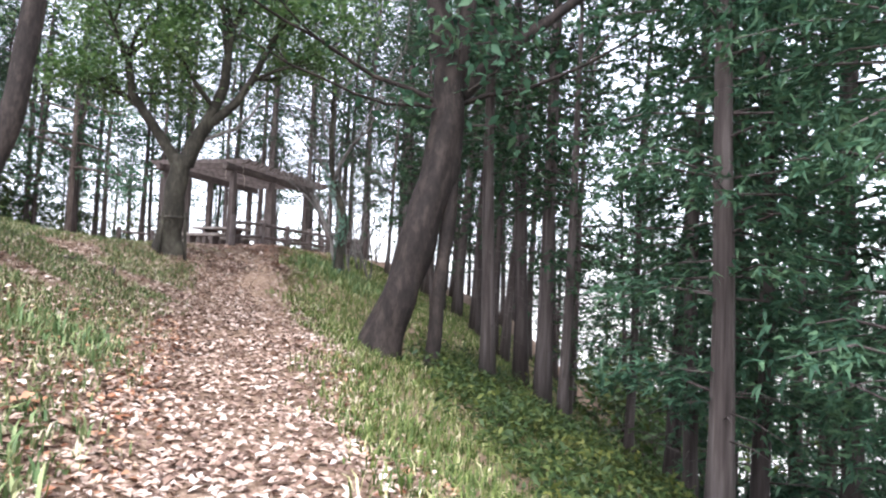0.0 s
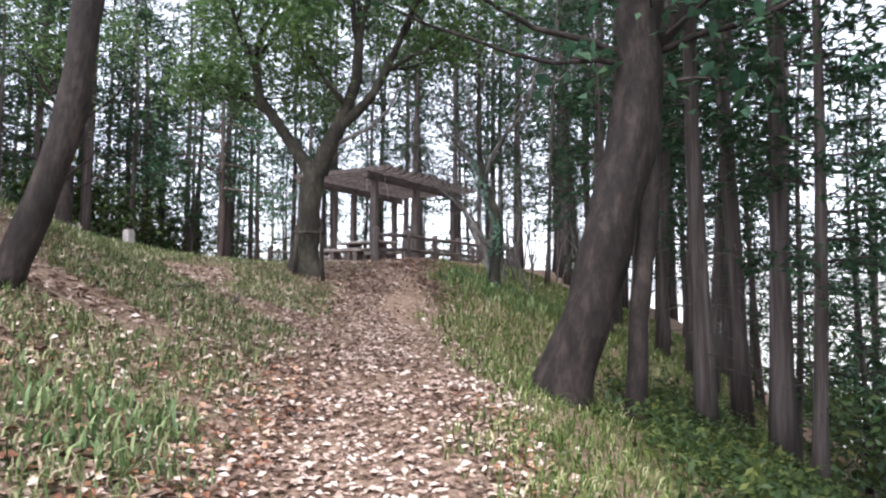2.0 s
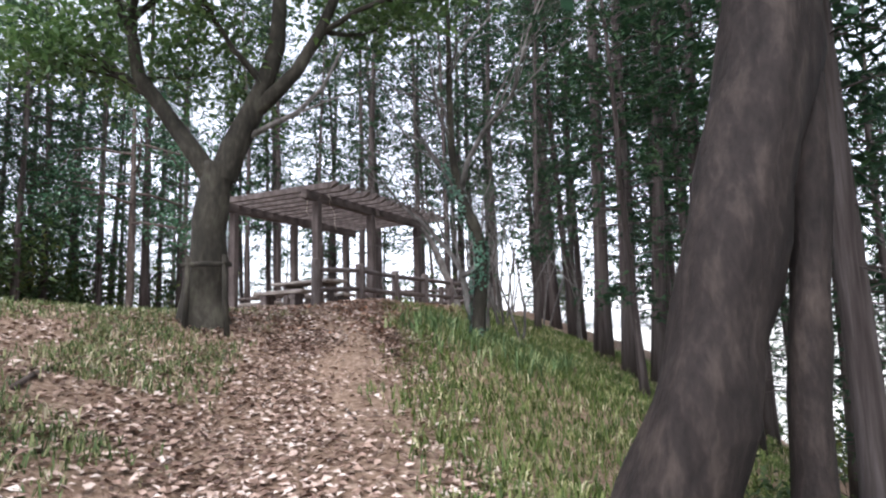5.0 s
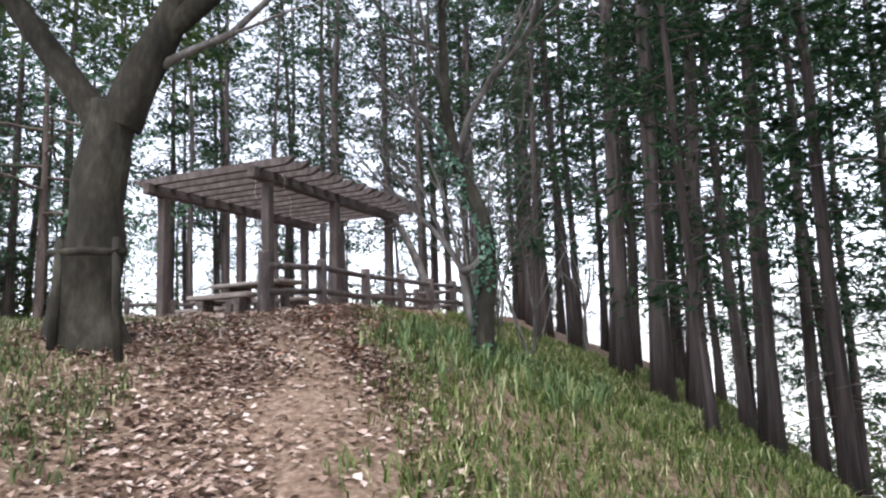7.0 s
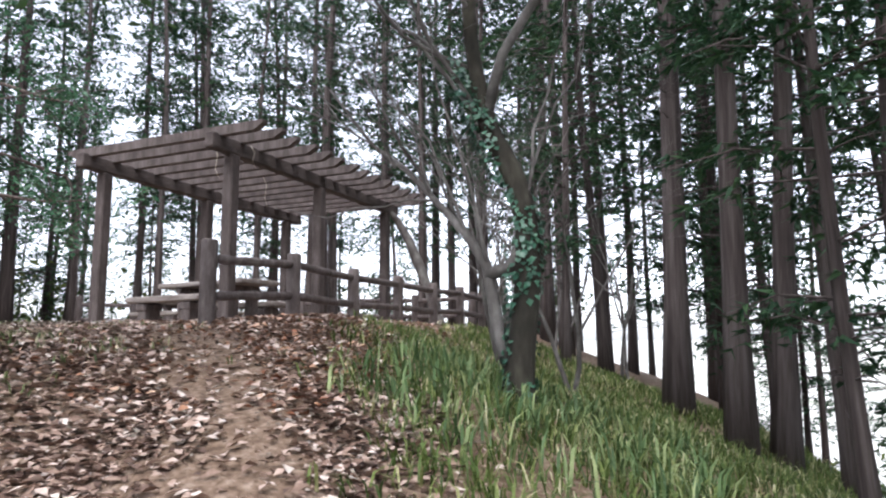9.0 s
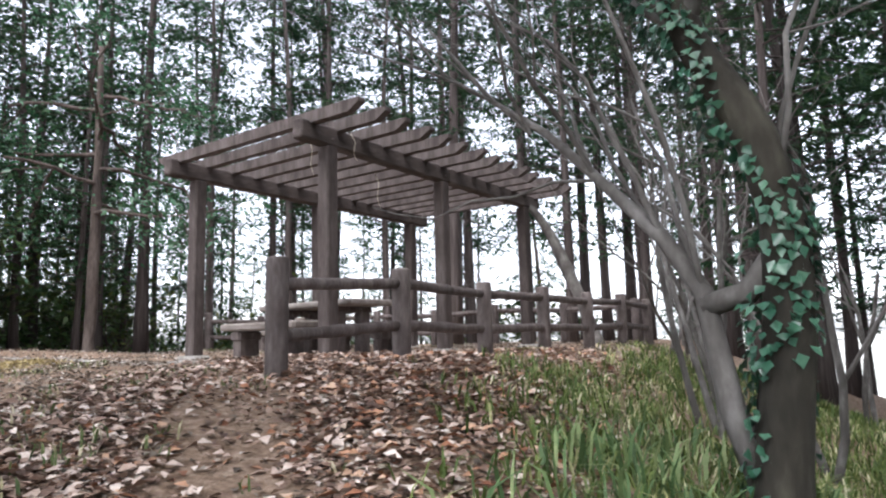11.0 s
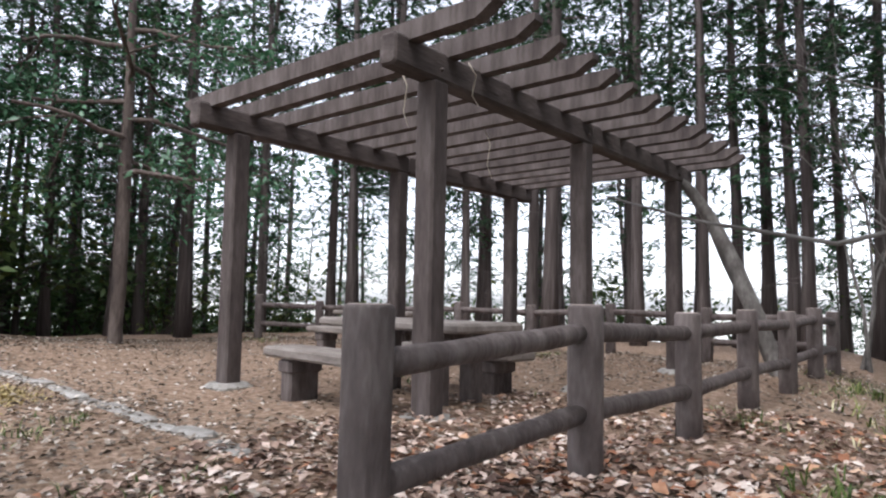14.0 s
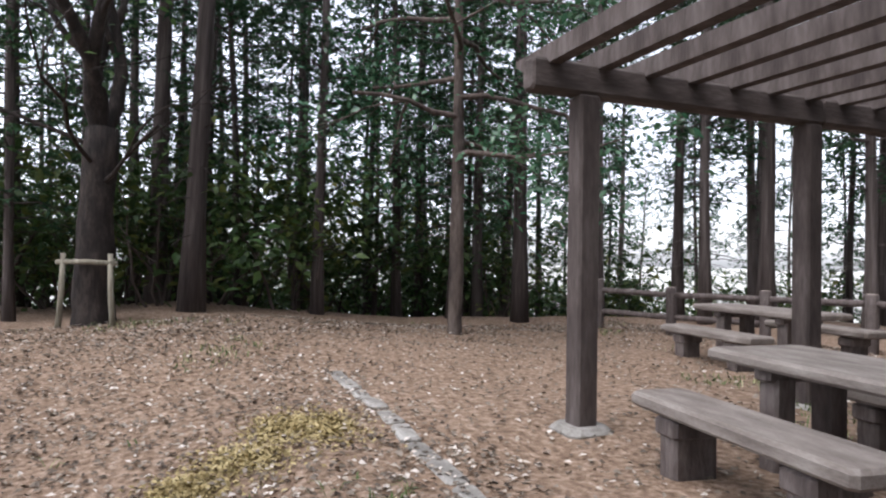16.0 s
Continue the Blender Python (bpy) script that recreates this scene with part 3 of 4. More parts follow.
BUSH = [shrub(51, SHRUB, "dark green leafy shrub under the conifers"), shrub(52, SHRUB, "dark green leafy shrub under the conifers"), shrub(53, LEAVES, "yellow-green leafy shrub under the conifers")]
bushes = []
tries = 0
while len(bushes) < 85 and tries < 5000:
    tries += 1
    x, y = rng.uniform(-30, 12), rng.uniform(8, 40)
    s = x - rim_x(y)
    if not (11 < s < 14 and x > 0 or 32 < y < 38 and x < -4 and rng.random() < 0.3 or -30 < x < -19.5 and y > 10) or any((x - a) ** 2 + (y - c) ** 2 < 0.9 for a, c in bushes):
        continue
    bushes.append((x, y))
    o = copy_thing(rng.choice(BUSH if rng.random() < 0.5 else BUSH[:2]), Matrix.Translation((x, y, terrain(x, y) - 0.03)) @ pose(0, 0, 0, 0, 0, rng.uniform(0, 360)))
    o.matrix_basis = o.matrix_basis @ Matrix.Scale(rng.uniform(1.3, 2.7), 4)
for x, y, k in ((-27.5, 20.2, 2.4), (-28.5, 22.0, 2.8), (-27.0, 23.4, 2.2), (-29.5, 24.6, 2.9), (-26.5, 25.8, 2.2), (-30.5, 21.0, 3.0)):
    o = copy_thing(BUSH[2], Matrix.Translation((x, y, terrain(x, y) - 0.03)) @ pose(0, 0, 0, 0, 0, 40 * x))
    o.matrix_basis = o.matrix_basis @ Matrix.Scale(k, 4)
for src in BUSH:
    for o in (*src.children, src):
        bpy.data.objects.remove(o)


def at_ground(x, y, sink=0.0):
    return Matrix.Translation((x, y, terrain(x, y) - sink))


# leaning dark tree at the path's edge
r = random.Random(71)
t = thing("leaning_tree", at_ground(0.3, 9.98) @ Matrix.Scale(1.14, 4), "dark leaning tree with knotted trunk beside the path", "tree")
R = Vector((0.93, 0.37, 0))
line = lambda *q: [R * a + Vector((0, 0, b)) for a, b in q]
trunk("trunk", t, line((-0.14, -0.35), (0.0, 0.1), (0.16, 0.6), (0.42, 1.5), (0.74, 2.65), (0.88, 3.6), (0.86, 4.3), (0.62, 5.5)), (0.43, 0.35, 0.295, 0.275, 0.275, 0.265, 0.22, 0.15), BARK_BLACK, 20, 0.3)
part("knot", Build().tube([R * 0.74 + Vector((0.03, -0.19, 2.67)), R * 0.75 + Vector((0.035, -0.255, 2.69)), R * 0.76 + Vector((0.035, -0.277, 2.7))], [0.11, 0.075, 0.035], 9, 0.4), BARK_BLACK, t)
st, tips = Build(), []
for (a, b0), (a1, b1), rr in (((0.9, 3.95), (0.62, 5.4), 0.21), ((0.98, 3.95), (1.75, 4.75), 0.17), ((0.96, 4.0), (1.2, 5.7), 0.16), ((0.92, 3.75), (-0.3, 4.15), 0.045), ((0.92, 3.8), (2.1, 4.1), 0.045), ((0.92, 3.7), (-0.1, 3.75), 0.035)):
    p, q = R * a + Vector((0, 0, b0)), R * a1 + Vector((0, r.uniform(-0.4, 0.4), b1))
    st.tube([p, p.lerp(q, 0.5) + Vector((0, 0, 0.06)), q], [rr, rr * 0.85, rr * 0.7], 9, 0.15, cap=False)
    grow(st, r, q, (q - p).normalized(), 2.0, rr * 0.7, 3, tips, 0.55)
tagged(part("branchwork", st, BARK_BLACK, t), kind="stuff")
part("crown", foliage(r, tips, 16, 0.15, 0.33), NEEDLES, t)
# thin stem beside it
t = thing("thin_tree", at_ground(1.12, 10.3, 0.1), "slender reddish-brown tree trunk beside the leaning tree", "tree")
trunk("trunk", t, line((-0.05, -0.3), (0, 0.05), (0.06, 1.4), (0.2, 2.8), (0.3, 4.5), (0.35, 7.5)), (0.2, 0.145, 0.13, 0.125, 0.105, 0.05), BARK_BLACK, 12)
st, tips = Build(), []
for i in range(10):
    g = r.uniform(0, 6.28)
    grow(st, r, R * 0.32 + Vector((0, 0, 4.4 + i * 0.3)), Vector((math.cos(g), math.sin(g), 0.2)).normalized(), 0.9, 0.025, 1, tips, 0.5, 0, 4)
tagged(part("branchwork", st, BARK_CEDAR, t), kind="stuff")
part("crown", foliage(r, tips, 9, 0.24, 0.3), NEEDLES_BRIGHT, t)
# two trees on the bank
R = Vector((0.91, 0.42, 0))
t = thing("curved_tree", at_ground(-3.7, 5.6), "slim brown tree curving up out of the bank", "tree")
trunk("trunk", t, line((-0.2, -0.25), (0.0, 0.02), (0.32, 0.82), (0.57, 1.8), (0.68, 2.95), (0.72, 4.5), (0.6, 7.0)), (0.22, 0.165, 0.135, 0.125, 0.12, 0.1, 0.05), BARK_BLACK, 12)
st, tips = Build(), []
for i in range(9):
    g = r.uniform(0, 6.28)
    grow(st, r, R * 0.68 + Vector((0, 0, 3.9 + i * 0.3)), Vector((math.cos(g), math.sin(g), 0.3)).normalized(), 1.1, 0.035, 2, tips, 0.5, 0, 4)
tagged(part("branchwork", st, BARK_CEDAR, t), kind="stuff")
part("crown", foliage(r, tips, 6, 0.2, 0.3), LEAVES, t)
t = thing("bank_tree", at_ground(-4.95, 5.75), "thick dark tree rooted on top of the bank", "tree")
trunk("trunk", t, line((-0.05, -0.3), (0, 0.05), (-0.02, 1.25), (0.25, 2.5), (0.45, 4.2), (0.4, 7)), (0.36, 0.28, 0.23, 0.21, 0.17, 0.08), BARK_BLACK)
st, tips = Build(), []
for i in range(9):
    g = r.uniform(0, 6.28)
    grow(st, r, R * 0.4 + Vector((0, 0, 3.8 + i * 0.3)), Vector((math.cos(g), math.sin(g), 0.25)).normalized(), 1.4, 0.05, 2, tips, 0.5, 0, 5)
tagged(part("branchwork", st, BARK_BLACK, t), kind="stuff")
part("crown", foliage(r, tips, 8, 0.22, 0.35), NEEDLES, t)

# forked tree with its stakes
R = Vector((0.95, 0.31, 0))
FX, FY = -5.92, 13.4
t = thing("forked_tree", at_ground(FX, FY), "mossy forked tree with green leaves at the head of the path", "tree")
trunk("trunk", t, line((-0.02, -0.3), (0, 0.02), (0, 0.5), (0.06, 1.3), (0.14, 1.95), (0.22, 2.3)), (0.48, 0.38, 0.29, 0.235, 0.23, 0.24), BARK_MOSS, 16)
twigs, tips = Build(), []
part("limb", Build().tube(line((0.12, 2.05), (-0.1, 2.4), (-0.42, 2.85), (-0.75, 3.3), (-1.05, 3.75), (-1.2, 4.6)), [0.17, 0.15, 0.13, 0.115, 0.1, 0.08], 10, 0.2, cap=False), BARK_MOSS, t)
part("limb", Build().tube(line((0.25, 2.1), (0.42, 2.55), (0.65, 3.05), (0.85, 3.5), (1.05, 4.1), (1.1, 4.9)), [0.21, 0.19, 0.165, 0.14, 0.12, 0.1], 10, 0.2, cap=False), BARK_MOSS, t)
part("limb", Build().tube(line((0.7, 3.1), (1.05, 3.4), (1.35, 3.7), (1.7, 4.3), (2.0, 5.0)), [0.13, 0.115, 0.1, 0.085, 0.07], 9, 0.2, cap=False), BARK_MOSS, t)
for (a, b0), (a1, b1), rr in (((-1.15, 4.4), (-1.6, 5.6), 0.07), ((-1.2, 4.6), (-0.9, 5.6), 0.06), ((1.1, 4.9), (0.7, 6), 0.09), ((1.1, 4.9), (1.3, 6), 0.08), ((2.0, 5.0), (2.5, 5.8), 0.06), ((-0.75, 3.3), (-1.5, 3.8), 0.05), ((0.85, 3.5), (0.3, 4.4), 0.06), ((1.7, 4.3), (2.5, 4.7), 0.05)):
    p, q = R * a + Vector((0, 0, b0)), R * a1 + Vector((0, 0, b1))
    for side in (-1, 1):
        grow(twigs, r, p, (q - p + Vector((-0.3, 0.9, 0)) * side * r.uniform(0.1, 0.9)).normalized(), 1.3, rr, 3, tips, 0.6, 0.05, 6)
tagged(part("twigwork", twigs, BARK_MOSS, t), kind="stuff")
part("crown", foliage(r, tips, 30, 0.145, 0.36), LEAVES, t, "small green leaves")
pb = Build()
pb.tube(line((0.4, 2.6), (0.95, 2.88), (1.35, 3.05), (1.75, 3.45), (2.05, 4.05)), [0.055, 0.045, 0.04, 0.032, 0.02], 7, 0.2)
grow(pb, r, R * 1.35 + Vector((0, 0, 3.05)), R * 0.8 + Vector((0, 0, 0.3)), 0.9, 0.018, 2, [], 0.5, 0, 4)
part("branch", pb, BARK_PALE, t, "bare pale grey branch")


def stakes(x, y, face, label, wide=0.34, mat=STAKE):
    """A pair of stakes with a crossbar that props a tree."""
    d = Vector((math.cos(face), math.sin(face), 0))
    t = thing("tree_support", at_ground(x, y), label, "tree stake")
    for k in (-1, 1):
        a = d * wide * k
        part("stake", Build().tube([a * 1.15 + Vector((0, 0, -0.2)), a + Vector((0, 0, 0.5)), a * 0.95 + Vector((0, 0, 1.06))], [0.042, 0.04, 0.036], 9, 0.1), mat, t)
    part("crossbar", Build().tube([d * -(wide + 0.08) + Vector((0, 0, 0.93)), Vector((0, 0, 0.94)), d * (wide + 0.08) + Vector((0, 0, 0.92))], [0.036, 0.038, 0.036], 9, 0.1), mat, t)
    part("rope", Build().tube([d * wide + Vector((0.05 * math.cos(k), 0.05 * math.sin(k), 0.88 + 0.012 * k)) for k in range(10)], [0.008] * 10, 5), mat, t)


stakes(FX + 0.3, FY - 0.33, 0.3, "mossy wooden stakes and crossbar propping the forked tree", 0.27, BARK_MOSS)
stakes(-16.85, 16.2, 1.15, "pale wooden stakes and crossbar propping a tree")

# ivy-clad tree
R = Vector((0.97, -0.24, 0))
IX, IY = -2.72, 16.45
t = thing("ivy_tree", at_ground(IX, IY) @ Matrix.Scale(1.4, 4), "bare grey tree with ivy climbing its trunk", "tree")
trunk("trunk", t, line((-0.02, -0.4), (0, 0.1), (0.06, 0.6), (0.08, 1.05), (0.04, 1.35), (-0.18, 1.78), (-0.3, 2.4), (-0.3, 3.3), (-0.28, 4.6)), (0.14, 0.1, 0.085, 0.08, 0.075, 0.062, 0.05, 0.04, 0.02), BARK_MOSS, 12)
st, tips = Build(), []
st.tube(line((0.0, 0.1), (-0.13, 0.45), (-0.2, 0.85), (-0.34, 1.07), (-0.58, 1.33), (-0.82, 1.58), (-1.1, 1.8), (-1.5, 2.3)), [0.06, 0.048, 0.036, 0.028, 0.022, 0.017, 0.012, 0.006], 8, 0.2)
st.tube(line((-0.58, 1.33), (-0.8, 1.36), (-1.0, 1.33), (-1.25, 1.35), (-1.5, 1.3), (-1.75, 1.36), (-1.95, 1.43)), [0.009, 0.007, 0.006, 0.005, 0.004, 0.003, 0.002], 6, 0.2)
st.tube(line((-0.2, 0.8), (-0.05, 0.84), (0.08, 1.0)), [0.045, 0.045, 0.04], 8, 0.2)
st.tube(line((-0.2, 1.8), (-0.06, 2.25), (0.2, 2.6), (0.6, 2.95), (0.85, 3.7)), [0.045, 0.036, 0.03, 0.022, 0.012], 7, 0.2)
for a, h, da, dz, ln, rr in ((-0.34, 1.07, -0.5, 0.9, 0.9, 0.022), (-0.6, 1.35, -0.4, 0.8, 0.9, 0.02), (-0.9, 1.6, -0.5, 0.7, 0.9, 0.016), (-0.22, 1.85, -0.5, 0.8, 1.2, 0.034), (-0.3, 2.6, -0.4, 0.9, 1.2, 0.034), (-0.3, 3.4, 0.4, 0.9, 1.1, 0.03), (-0.28, 2.2, -0.9, 0.5, 1.2, 0.03), (-0.3, 3.0, -0.8, 0.4, 1.1, 0.03), (0.2, 2.6, 0.4, 0.7, 1.0, 0.028), (0.5, 2.88, 0.7, 0.6, 1.1, 0.024), (0.85, 3.7, 0.3, 0.8, 1.0, 0.02), (-1.1, 1.8, -0.8, 0.4, 0.8, 0.014), (0.08, 1.2, 0.3, 0.9, 1.0, 0.02), (-0.2, 0.85, -0.2, 1.0, 1.2, 0.022), (-0.28, 4.4, -0.2, 0.9, 1.1, 0.024)):
    for side in (-1, 1):
        grow(st, r, R * a + Vector((0, 0, h)), (R * da + Vector((-0.4, 0.9, 0)) * side * r.uniform(0.1, 0.5) + Vector((0, 0, dz))).normalized(), ln, rr * 0.6, 4, tips, 0.45, 0.08, 5)
tagged(part("branchwork", st, BARK_PALE, t, "bare pale grey twigs"), kind="stuff")
iv = Build()
for i in range(1500):
    z = r.uniform(-0.1, 2.3) ** 1.0
    g = r.uniform(0, 6.283)
    if noise.noise((math.cos(g) * 1.2, math.sin(g) * 1.2, z * 1.4)) < -0.08 - 0.1 * (z < 1.2):
        continue
    c = R * (0.06 * min(1, z) - 0.46 * max(0, z - 1.2)) + Vector((0, 0, z))
    o = Vector((math.cos(g), math.sin(g), 0))
    iv.leaf(c + o * r.uniform(0.075, 0.115), (o * 0.5 + Vector((r.gauss(0, 0.4), r.gauss(0, 0.4), -0.8))).normalized(), (o + Vector((0, 0, 0.4))).normalized(), r.uniform(0.028, 0.055), r.uniform(0.028, 0.05))
part("ivy", iv, IVY, t, "glossy dark green ivy leaves")


def bare_tree(x, y, seed, stems, height, label, mat=BARK_PALE):
    r2 = random.Random(seed)
    t = thing("bare_tree", at_ground(x, y, 0.1), label, "tree", "bare twiggy trees")
    for _ in range(stems):
        b = Build()
        grow(b, r2, Vector((r2.gauss(0, 0.12), r2.gauss(0, 0.12), 0)), Vector((r2.gauss(0, 0.22), r2.gauss(0, 0.22), 1)).normalized(), height * 0.45, 0.035, 5, [], 0.45, 0.2, 6)
        part("stem", b, mat, t)


for i, (x, y, k, h) in enumerate(((-3.3, 20.5, 3, 4.2), (-2.5, 18.6, 2, 3.6), (-4.0, 23.5, 3, 4.5), (-1.9, 22.9, 2, 4.5), (-4.6, 27.5, 3, 5), (-3.2, 26.0, 2, 5), (-3.6, 22.0, 2, 4.4), (-3.3, 18.9, 3, 4.6))):
    bare_tree(x, y, 90 + i, k, h, "bare many-stemmed tree with fine grey twigs")
t = thing("bent_tree", at_ground(-5.8, 24.3), "pale bare trunk leaning over the fence", "tree")
trunk("trunk", t, [(0.3, 0, -0.3), (0.2, 0, 0.1), (-0.1, 0, 0.9), (-0.5, 0, 1.9), (-0.85, 0, 2.5), (-1.4, 0, 2.8)], (0.15, 0.12, 0.11, 0.1, 0.07, 0.03), BARK_PALE, 10)

# broad tree behind the second stakes, reaching boughs
t = thing("staked_tree", at_ground(-17.2, 16.3), "many-limbed tree with glossy leaves held by stakes", "tree")
trunk("trunk", t, [(0, 0, -0.3), (0, 0, 0.05), (0.05, 0, 1.4), (0.02, 0.05, 2.9)], (0.36, 0.29, 0.24, 0.23), BARK_BLACK, 12)
st, tips = Build(), []
for g, lift in ((0.3, 1.8), (1.9, 2.4), (3.4, 2.0), (5.0, 2.3)):
    grow(st, r, Vector((0, 0.03, 2.75)), Vector((math.cos(g), math.sin(g), lift)).normalized(), 2.4, 0.13, 4, tips, 0.45, 0.1, 7)
for g, z, ln in ((5.6, 2.3, 2.4), (0.4, 2.0, 1.9), (4.7, 2.6, 2.2)):
    grow(st, r, Vector((0, 0, z)), Vector((math.cos(g), math.sin(g), 0.45)).normalized(), ln, 0.04, 4, [], 0.4, 0.0, 5)
tagged(part("branchwork", st, BARK_BLACK, t), kind="stuff")
part("crown", foliage(r, tips, 9, 0.15, 0.38), LEAVES, t)
# glossy evergreen whose boughs hang beside the shelter
t = thing("evergreen_tree", at_ground(-15.4, 21.5), "evergreen tree with glossy blue-green leaves near the shelter", "tree")
trunk("trunk", t, [(0, 0, -0.3), (0, 0, 0.1), (0.05, 0, 3.2), (0.1, -0.1, 6.6)], (0.16, 0.12, 0.1, 0.05), BARK, 10)
st, tips = Build(), []
for i in range(9):
    g = i * 2.4
    grow(st, r, Vector((0.08, -0.05, 2.9 + 0.32 * i)), Vector((math.cos(g), math.sin(g), 0.0)).normalized(), 1.8, 0.05, 2, tips, 0.5, 0, 5)
tagged(part("branchwork", st, BARK, t), kind="stuff")
part("crown", foliage(r, tips, 26, 0.14, 0.38), GLOSSY_LEAVES, t)


# ---- shelter ----
SPIN = -7.2
PZ = 2.1
pergola = thing("pergola", pose(-7.42, 19.18, PZ, 0, 0, SPIN), "weathered brown timber pergola with slatted open roof", "pergola")
LV, LU = 2.63, 4.98
POST = Build().box((-0.092, -0.092, -0.25), (0.092, 0.092, 2.52), 0.02)
post = None
for u in (0.0, 2.38, LU):
    for v in (0.0, -LV):
        if post is None:
            post = part("post", POST, WOOD, pergola, smooth=False)
            post.matrix_basis = pose(v, u, 0)
        else:
            reuse(post, pergola, pose(v, u, 0, 0, 0, 90 * (u > 1)))
footing = part("footing", Build().box((-0.2, -0.2, -0.2), (0.2, 0.2, 0.022), 0.06), CONCRETE, pergola, "rough grey concrete footing", False)
footing.matrix_basis = pose(0, 0, 0)
for u, v in ((0, -LV), (2.38, 0), (2.38, -LV), (LU, 0), (LU, -LV)):
    reuse(footing, pergola, pose(v, u, 0, 0, 0, 7 * u))
BEAM = Build().box((-0.085, -0.12, -0.5), (0.085, 0.12, LU / 2 - 0.002), 0.025)
beam = part("beam", BEAM, WOOD, pergola, smooth=False)
lying = pose(0, 0, 0, -90, 0, 0)
beam.matrix_basis = pose(0, 0.0, 2.64) @ lying
reuse(beam, pergola, pose(-LV, 0.0, 2.64) @ lying)
for v in (0.0, -LV):
    reuse(beam, pergola, pose(v, LU, 2.643, 0, 0, 180) @ lying)
# rafters with ends cut on the slant
RA = Build()
w, h, lo, hi = 0.055, 0.07, -LV - 0.42, 0.85
prof = [(lo, 0.02), (lo + 0.16, -h), (hi - 0.16, -h), (hi, 0.02), (hi, h), (lo, h)]
for y in (-w, w):
    RA.v += [Vector((a, y, b)) for a, b in prof]
RA.f = [tuple(range(6)), tuple(range(11, 5, -1))] + [(k, k + 6, (k + 1) % 6 + 6, (k + 1) % 6) for k in range(6)]
rafter = None
for i in range(14):
    m = pose(0.03 * math.sin(i * 2.3), -0.32 + i * 0.435, 2.79 + 0.004 * math.sin(i * 1.7), 0, 0, 0.35 * math.sin(i * 3.1))
    if rafter is None:
        rafter = part("rafter", RA, WOOD, pergola, smooth=False)
        rafter.matrix_basis = m
    else:
        reuse(rafter, pergola, m)
BOLT = Build().tube([(0, 0, 0), (0, 0, 0.02)], [0.016, 0.014], 8)
bolt = None
for u in (0.0, 2.38, LU):
    m = pose(0.085, u, 2.61, 0, 90, 0)
    if bolt is None:
        bolt = part("bolt", BOLT, LOG, pergola)
        bolt.matrix_basis = m
    else:
        reuse(bolt, pergola, m)
# dry tendrils that hang from the rafters
for i, (a, b, ln) in enumerate(((-0.35, 0.0, 0.5), (-0.9, 1.9, 0.55), (0.15, 0.25, 0.35))):
    v = thing("dry_vine", pose(-7.42, 19.18, PZ, 0, 0, SPIN) @ pose(a, b, 2.72), "thin dry vine hanging from the pergola rafters", "vine")
    part("stem", Build().tube([(0, 0, 0), (0.06, 0.02, -ln * 0.3), (0.0, 0.05, -ln * 0.7), (0.08, 0.03, -ln)], [0.007, 0.006, 0.005, 0.003], 5), CABLE, v)


def log(b, p, q, r, sides=14):
    p, q = Vector(p), Vector(q)
    n = 8
    b.tube([p.lerp(q, i / n) for i in range(n + 1)], [r * (1 + 0.05 * math.sin(i * 2.1)) for i in range(n + 1)], sides, 0.12)
    return b


def fence(posts, label):
    x0, y0 = posts[0]
    f = thing("log_fence", at_ground(x0, y0), label, "fence", "fences round the hilltop")
    base = f.matrix_basis.translation.copy()
    tops = []
    for i, (x, y) in enumerate(posts):
        g = Vector((x, y, terrain(x, y))) - base
        tall = 0.86 if i else 0.93
        b = Build().tube([g + Vector((0, 0, -0.25)), g + Vector((0, 0, 0.2)), g + Vector((0, 0, 0.55)), g + Vector((0, 0, tall - 0.015)), g + Vector((0, 0, tall))], [0.092, 0.09, 0.089, 0.09, 0.082], 16, 0.07)
        po = part("post", b, LOG, f)
        part("end_grain", Build().tube([g + Vector((0, 0, tall - 0.004)), g + Vector((0, 0, tall + 0.004))], [0.077, 0.073], 16, 0.05), LOG_END, po, "pale weathered post top")
        tops.append(g)
    for a, c in zip(tops, tops[1:]):
        for z in (0.32, 0.72):
            d = (c - a).normalized() * 0.07
            part("rail", log(Build(), a + d + Vector((0, 0, z)), c - d + Vector((0, 0, z)), 0.052), LOG, f)


fence([(-6.13, 16.9), (-5.9, 18.36), (-5.73, 19.9), (-5.56, 21.47), (-5.38, 23.0), (-5.2, 24.5), (-5.05, 26.0)], "dark brown wood-look log fence with two rails")
fence([(-15.6, 24.8), (-14.4, 25.4), (-12.9, 25.9), (-11.4, 26.15), (-9.9, 26.3), (-8.4, 26.35), (-6.8, 26.3), (-5.3, 26.2)], "dark brown log fence behind the picnic tables")


def slab(sx, sy, z0, z1):
    return Build().box((-sx, -sy, z0), (sx, sy, z1), 0.03)


def bench(x, y, spin):
    t = thing("bench", pose(x, y, terrain(x, y), 0, 0, spin), "low backless bench with grey-brown weathered slab seat", "bench", "benches at the picnic tables")
    part("seat", slab(0.84, 0.2, 0.345, 0.44), SLAB, t, smooth=False)
    for k in (-0.5, 0.5):
        lg = part("leg", Build().box((k - 0.085, -0.15, -0.15), (k + 0.085, 0.15, 0.349), 0.02), LOG, t, "dark brown block leg", False)
        part("bracket", Build().box((k - 0.11, -0.17, 0.22), (k + 0.11, 0.17, 0.331), 0.02), LOG, lg, smooth=False)


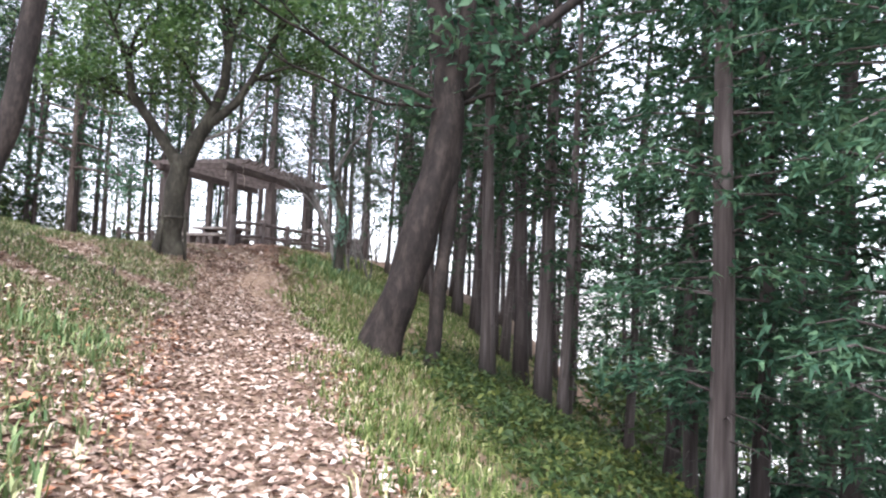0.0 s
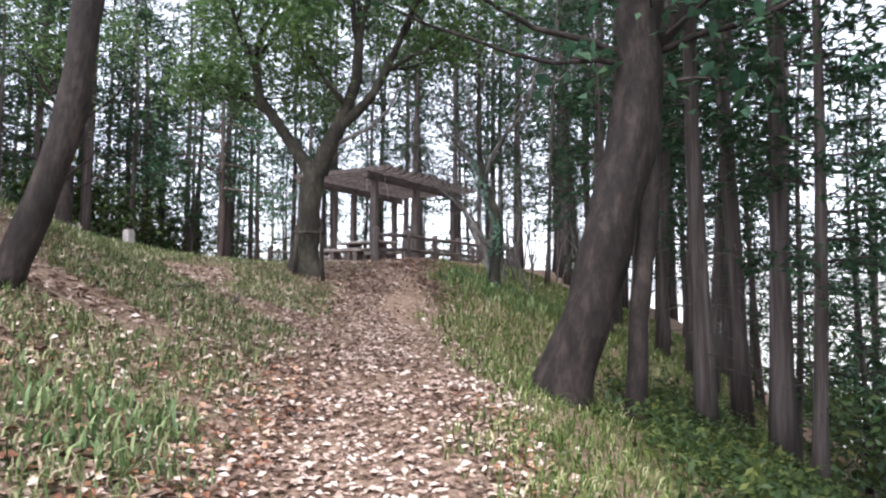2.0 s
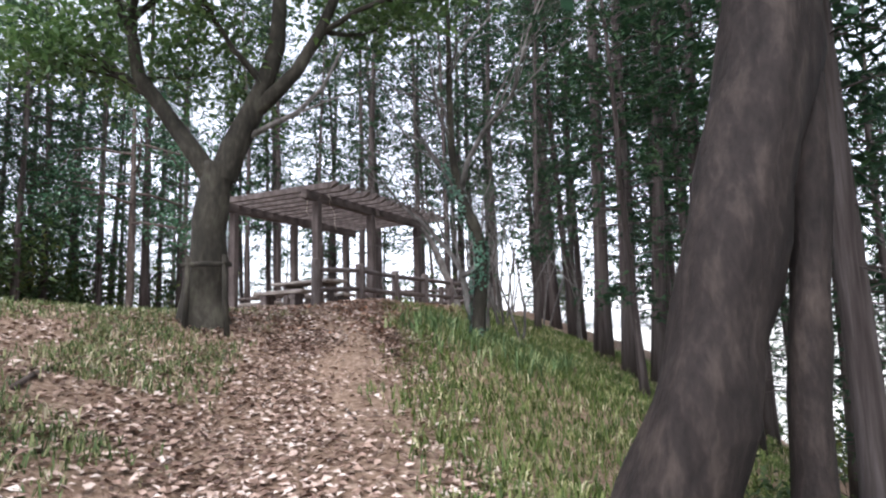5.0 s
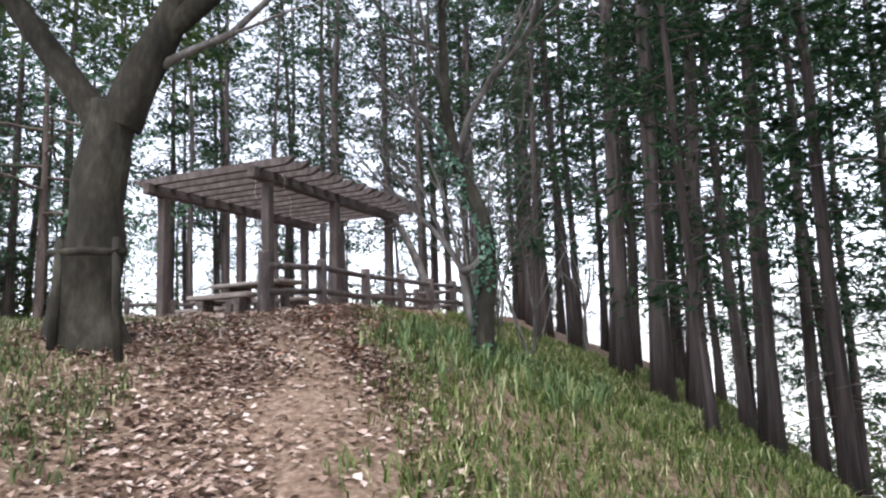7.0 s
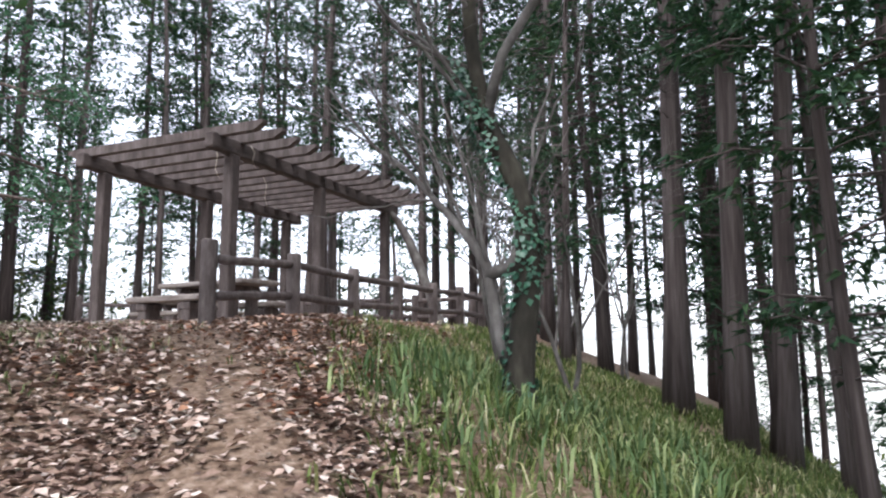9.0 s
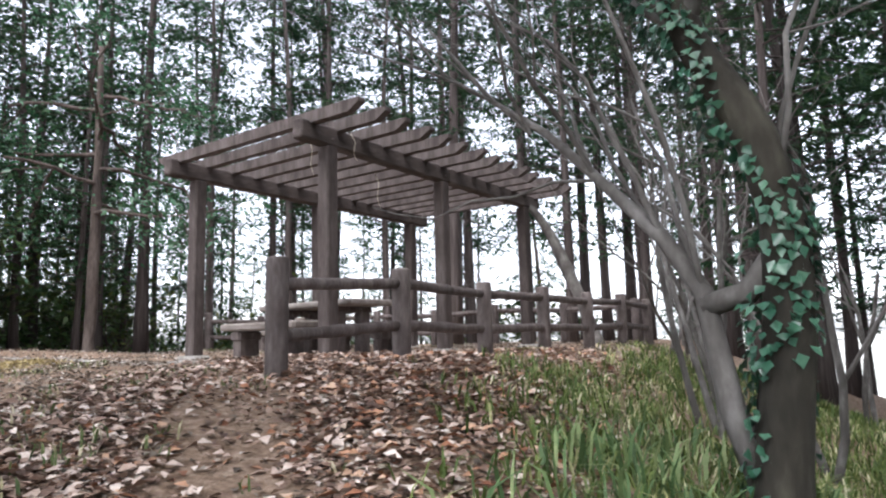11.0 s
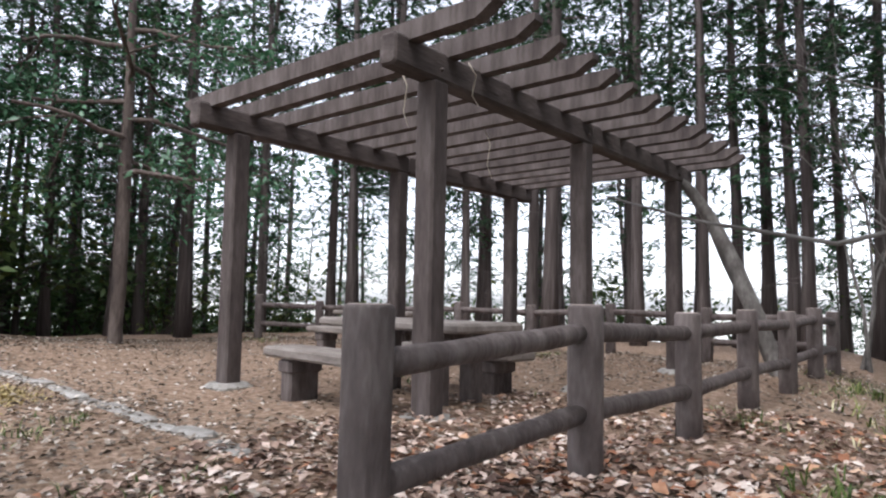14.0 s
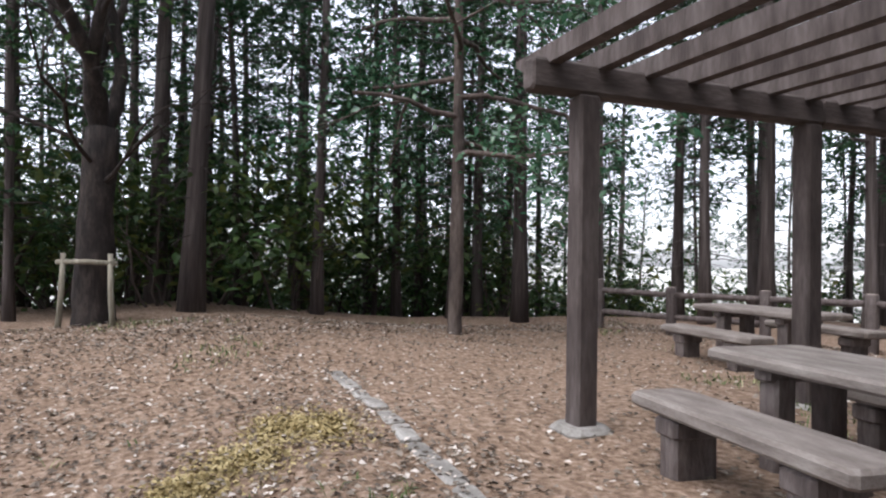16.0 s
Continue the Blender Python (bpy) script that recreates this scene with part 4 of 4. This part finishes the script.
def table(x, y, spin):
    t = thing("picnic_table", pose(x, y, terrain(x, y), 0, 0, spin), "weathered grey-brown slab picnic table under the pergola", "table", "picnic tables")
    part("tabletop", slab(1.0, 0.39, 0.61, 0.69), SLAB, t, smooth=False)
    for k in (-0.55, 0.55):
        for s in (-0.2, 0.2):
            part("leg", Build().box((k - 0.08, s - 0.08, -0.15), (k + 0.08, s + 0.08, 0.56), 0.02), LOG, t, smooth=False)
        part("bearer", Build().box((k - 0.07, -0.33, 0.53), (k + 0.07, 0.33, 0.612), 0.02), LOG, t, smooth=False)


for x, y in ((-8.45, 19.28), (-8.2, 20.95)):
    bench(x, y, -14)
table(-8.17, 20.05, -14)
for x, y in ((-11.85, 23.3), (-11.45, 25.0)):
    bench(x, y, -12)
table(-11.7, 24.15, -12)

# row of kerb stones along the edge of the trodden floor
kerb = thing("stone_kerb", at_ground(-10.4, 18.28), "broken row of pale concrete kerb stones half sunk in leaves", "kerb")
kb = kerb.matrix_basis.translation.copy()
KS = Build().box((-0.2, -0.075, -0.1), (0.2, 0.075, 0.03), 0.025)
stone = None
for i in range(12):
    x = -12.6 + i * 0.43
    y = 18.5 - 0.1 * (x + 12.6) - 0.012 * (x + 12.6) ** 2
    m = Matrix.Translation(Vector((x, y, terrain(x, y) - 0.006 + 0.01 * math.sin(i * 2.7))) - kb) @ pose(0, 0, 0, 3 * math.sin(i * 1.9), 2 * math.cos(i), -9 + 4 * math.sin(i * 2.2))
    if stone is None:
        stone = part("stone", KS, CONCRETE, kerb, smooth=False)
        stone.matrix_basis = m
    else:
        reuse(stone, kerb, m)


def moss(x, y, size, seed):
    r2 = random.Random(seed)
    b = Build()
    for _ in range(2200):
        a, g = abs(r2.gauss(0, size)), r2.uniform(0, 6.283)
        px, py = x + a * math.cos(g) * 1.3, y + a * math.sin(g)
        b.leaf(Vector((px, py, terrain(px, py) + r2.uniform(0.004, 0.02))), Vector((r2.gauss(0, 1), r2.gauss(0, 1), r2.uniform(0, 0.5))).normalized(), Vector((r2.gauss(0, 0.3), r2.gauss(0, 0.3), 1)).normalized(), r2.uniform(0.02, 0.055), r2.uniform(0.012, 0.03))
    tagged(new("moss_patch", b.mesh("moss_patch", MOSS)), "patch of yellow-brown moss on the leafy ground", "moss", "moss patches", "stuff")


for i, (x, y, s) in enumerate(((-10.85, 17.72, 0.2), (-10.5, 17.1, 0.19), (-10.2, 16.7, 0.14), (-11.05, 17.5, 0.15), (-9.9, 16.5, 0.12))):
    moss(x, y, s, 200 + i)


def stick(pts, r0, label, mat=BARK):
    x, y = pts[0]
    t = thing("fallen_branch", at_ground(x, y), label, "branch", "fallen branches")
    b0 = t.matrix_basis.translation
    q = []
    for (ax, ay), (bx, by) in zip(pts, pts[1:]):
        for k in range(4):
            px, py = ax + (bx - ax) * k / 4, ay + (by - ay) * k / 4
            q.append(Vector((px, py, terrain(px, py) + r0 * 0.8)) - b0)
    part("stem", Build().tube(q, [r0 * (1 - 0.6 * i / len(q)) for i in range(len(q))], 6, 0.2), mat, t)


stick([(-7.96, 16.17), (-7.85, 16.6), (-7.69, 16.95)], 0.012, "thin pale stripped branch on the ground", CABLE)
stick([(-4.8, 8.3), (-5.0, 9.3), (-5.6, 10.2)], 0.035, "dark fallen branch on the grassy bank")
stick([(-4.4, 9.4), (-5.2, 10.6)], 0.03, "dark fallen branch on the grassy bank")
stick([(0.2, 6.6), (0.6, 6.7)], 0.018, "short dark stick on the path")
stick([(-1.5, 6.6), (-1.1, 6.75)], 0.022, "short dark stick on the path")
stick([(-2.6, 11.4), (-2.2, 10.9)], 0.015, "short dark stick on the path")
stick([(-8.3, 18.7), (-7.9, 18.55), (-7.6, 18.6)], 0.01, "thin pale stripped branch on the ground", CABLE)
sm_ = thing("stone_marker", at_ground(-10.7, 13.1), "small pale square stone marker on the hill", "marker stone")
part("shaft", Build().box((-0.1, -0.1, -0.2), (0.1, 0.1, 0.6), 0.02), CONCRETE, sm_, smooth=False)
part("cap", Build().box((-0.085, -0.085, 0.6), (0.085, 0.085, 0.63), 0.012), CONCRETE, sm_, smooth=False)
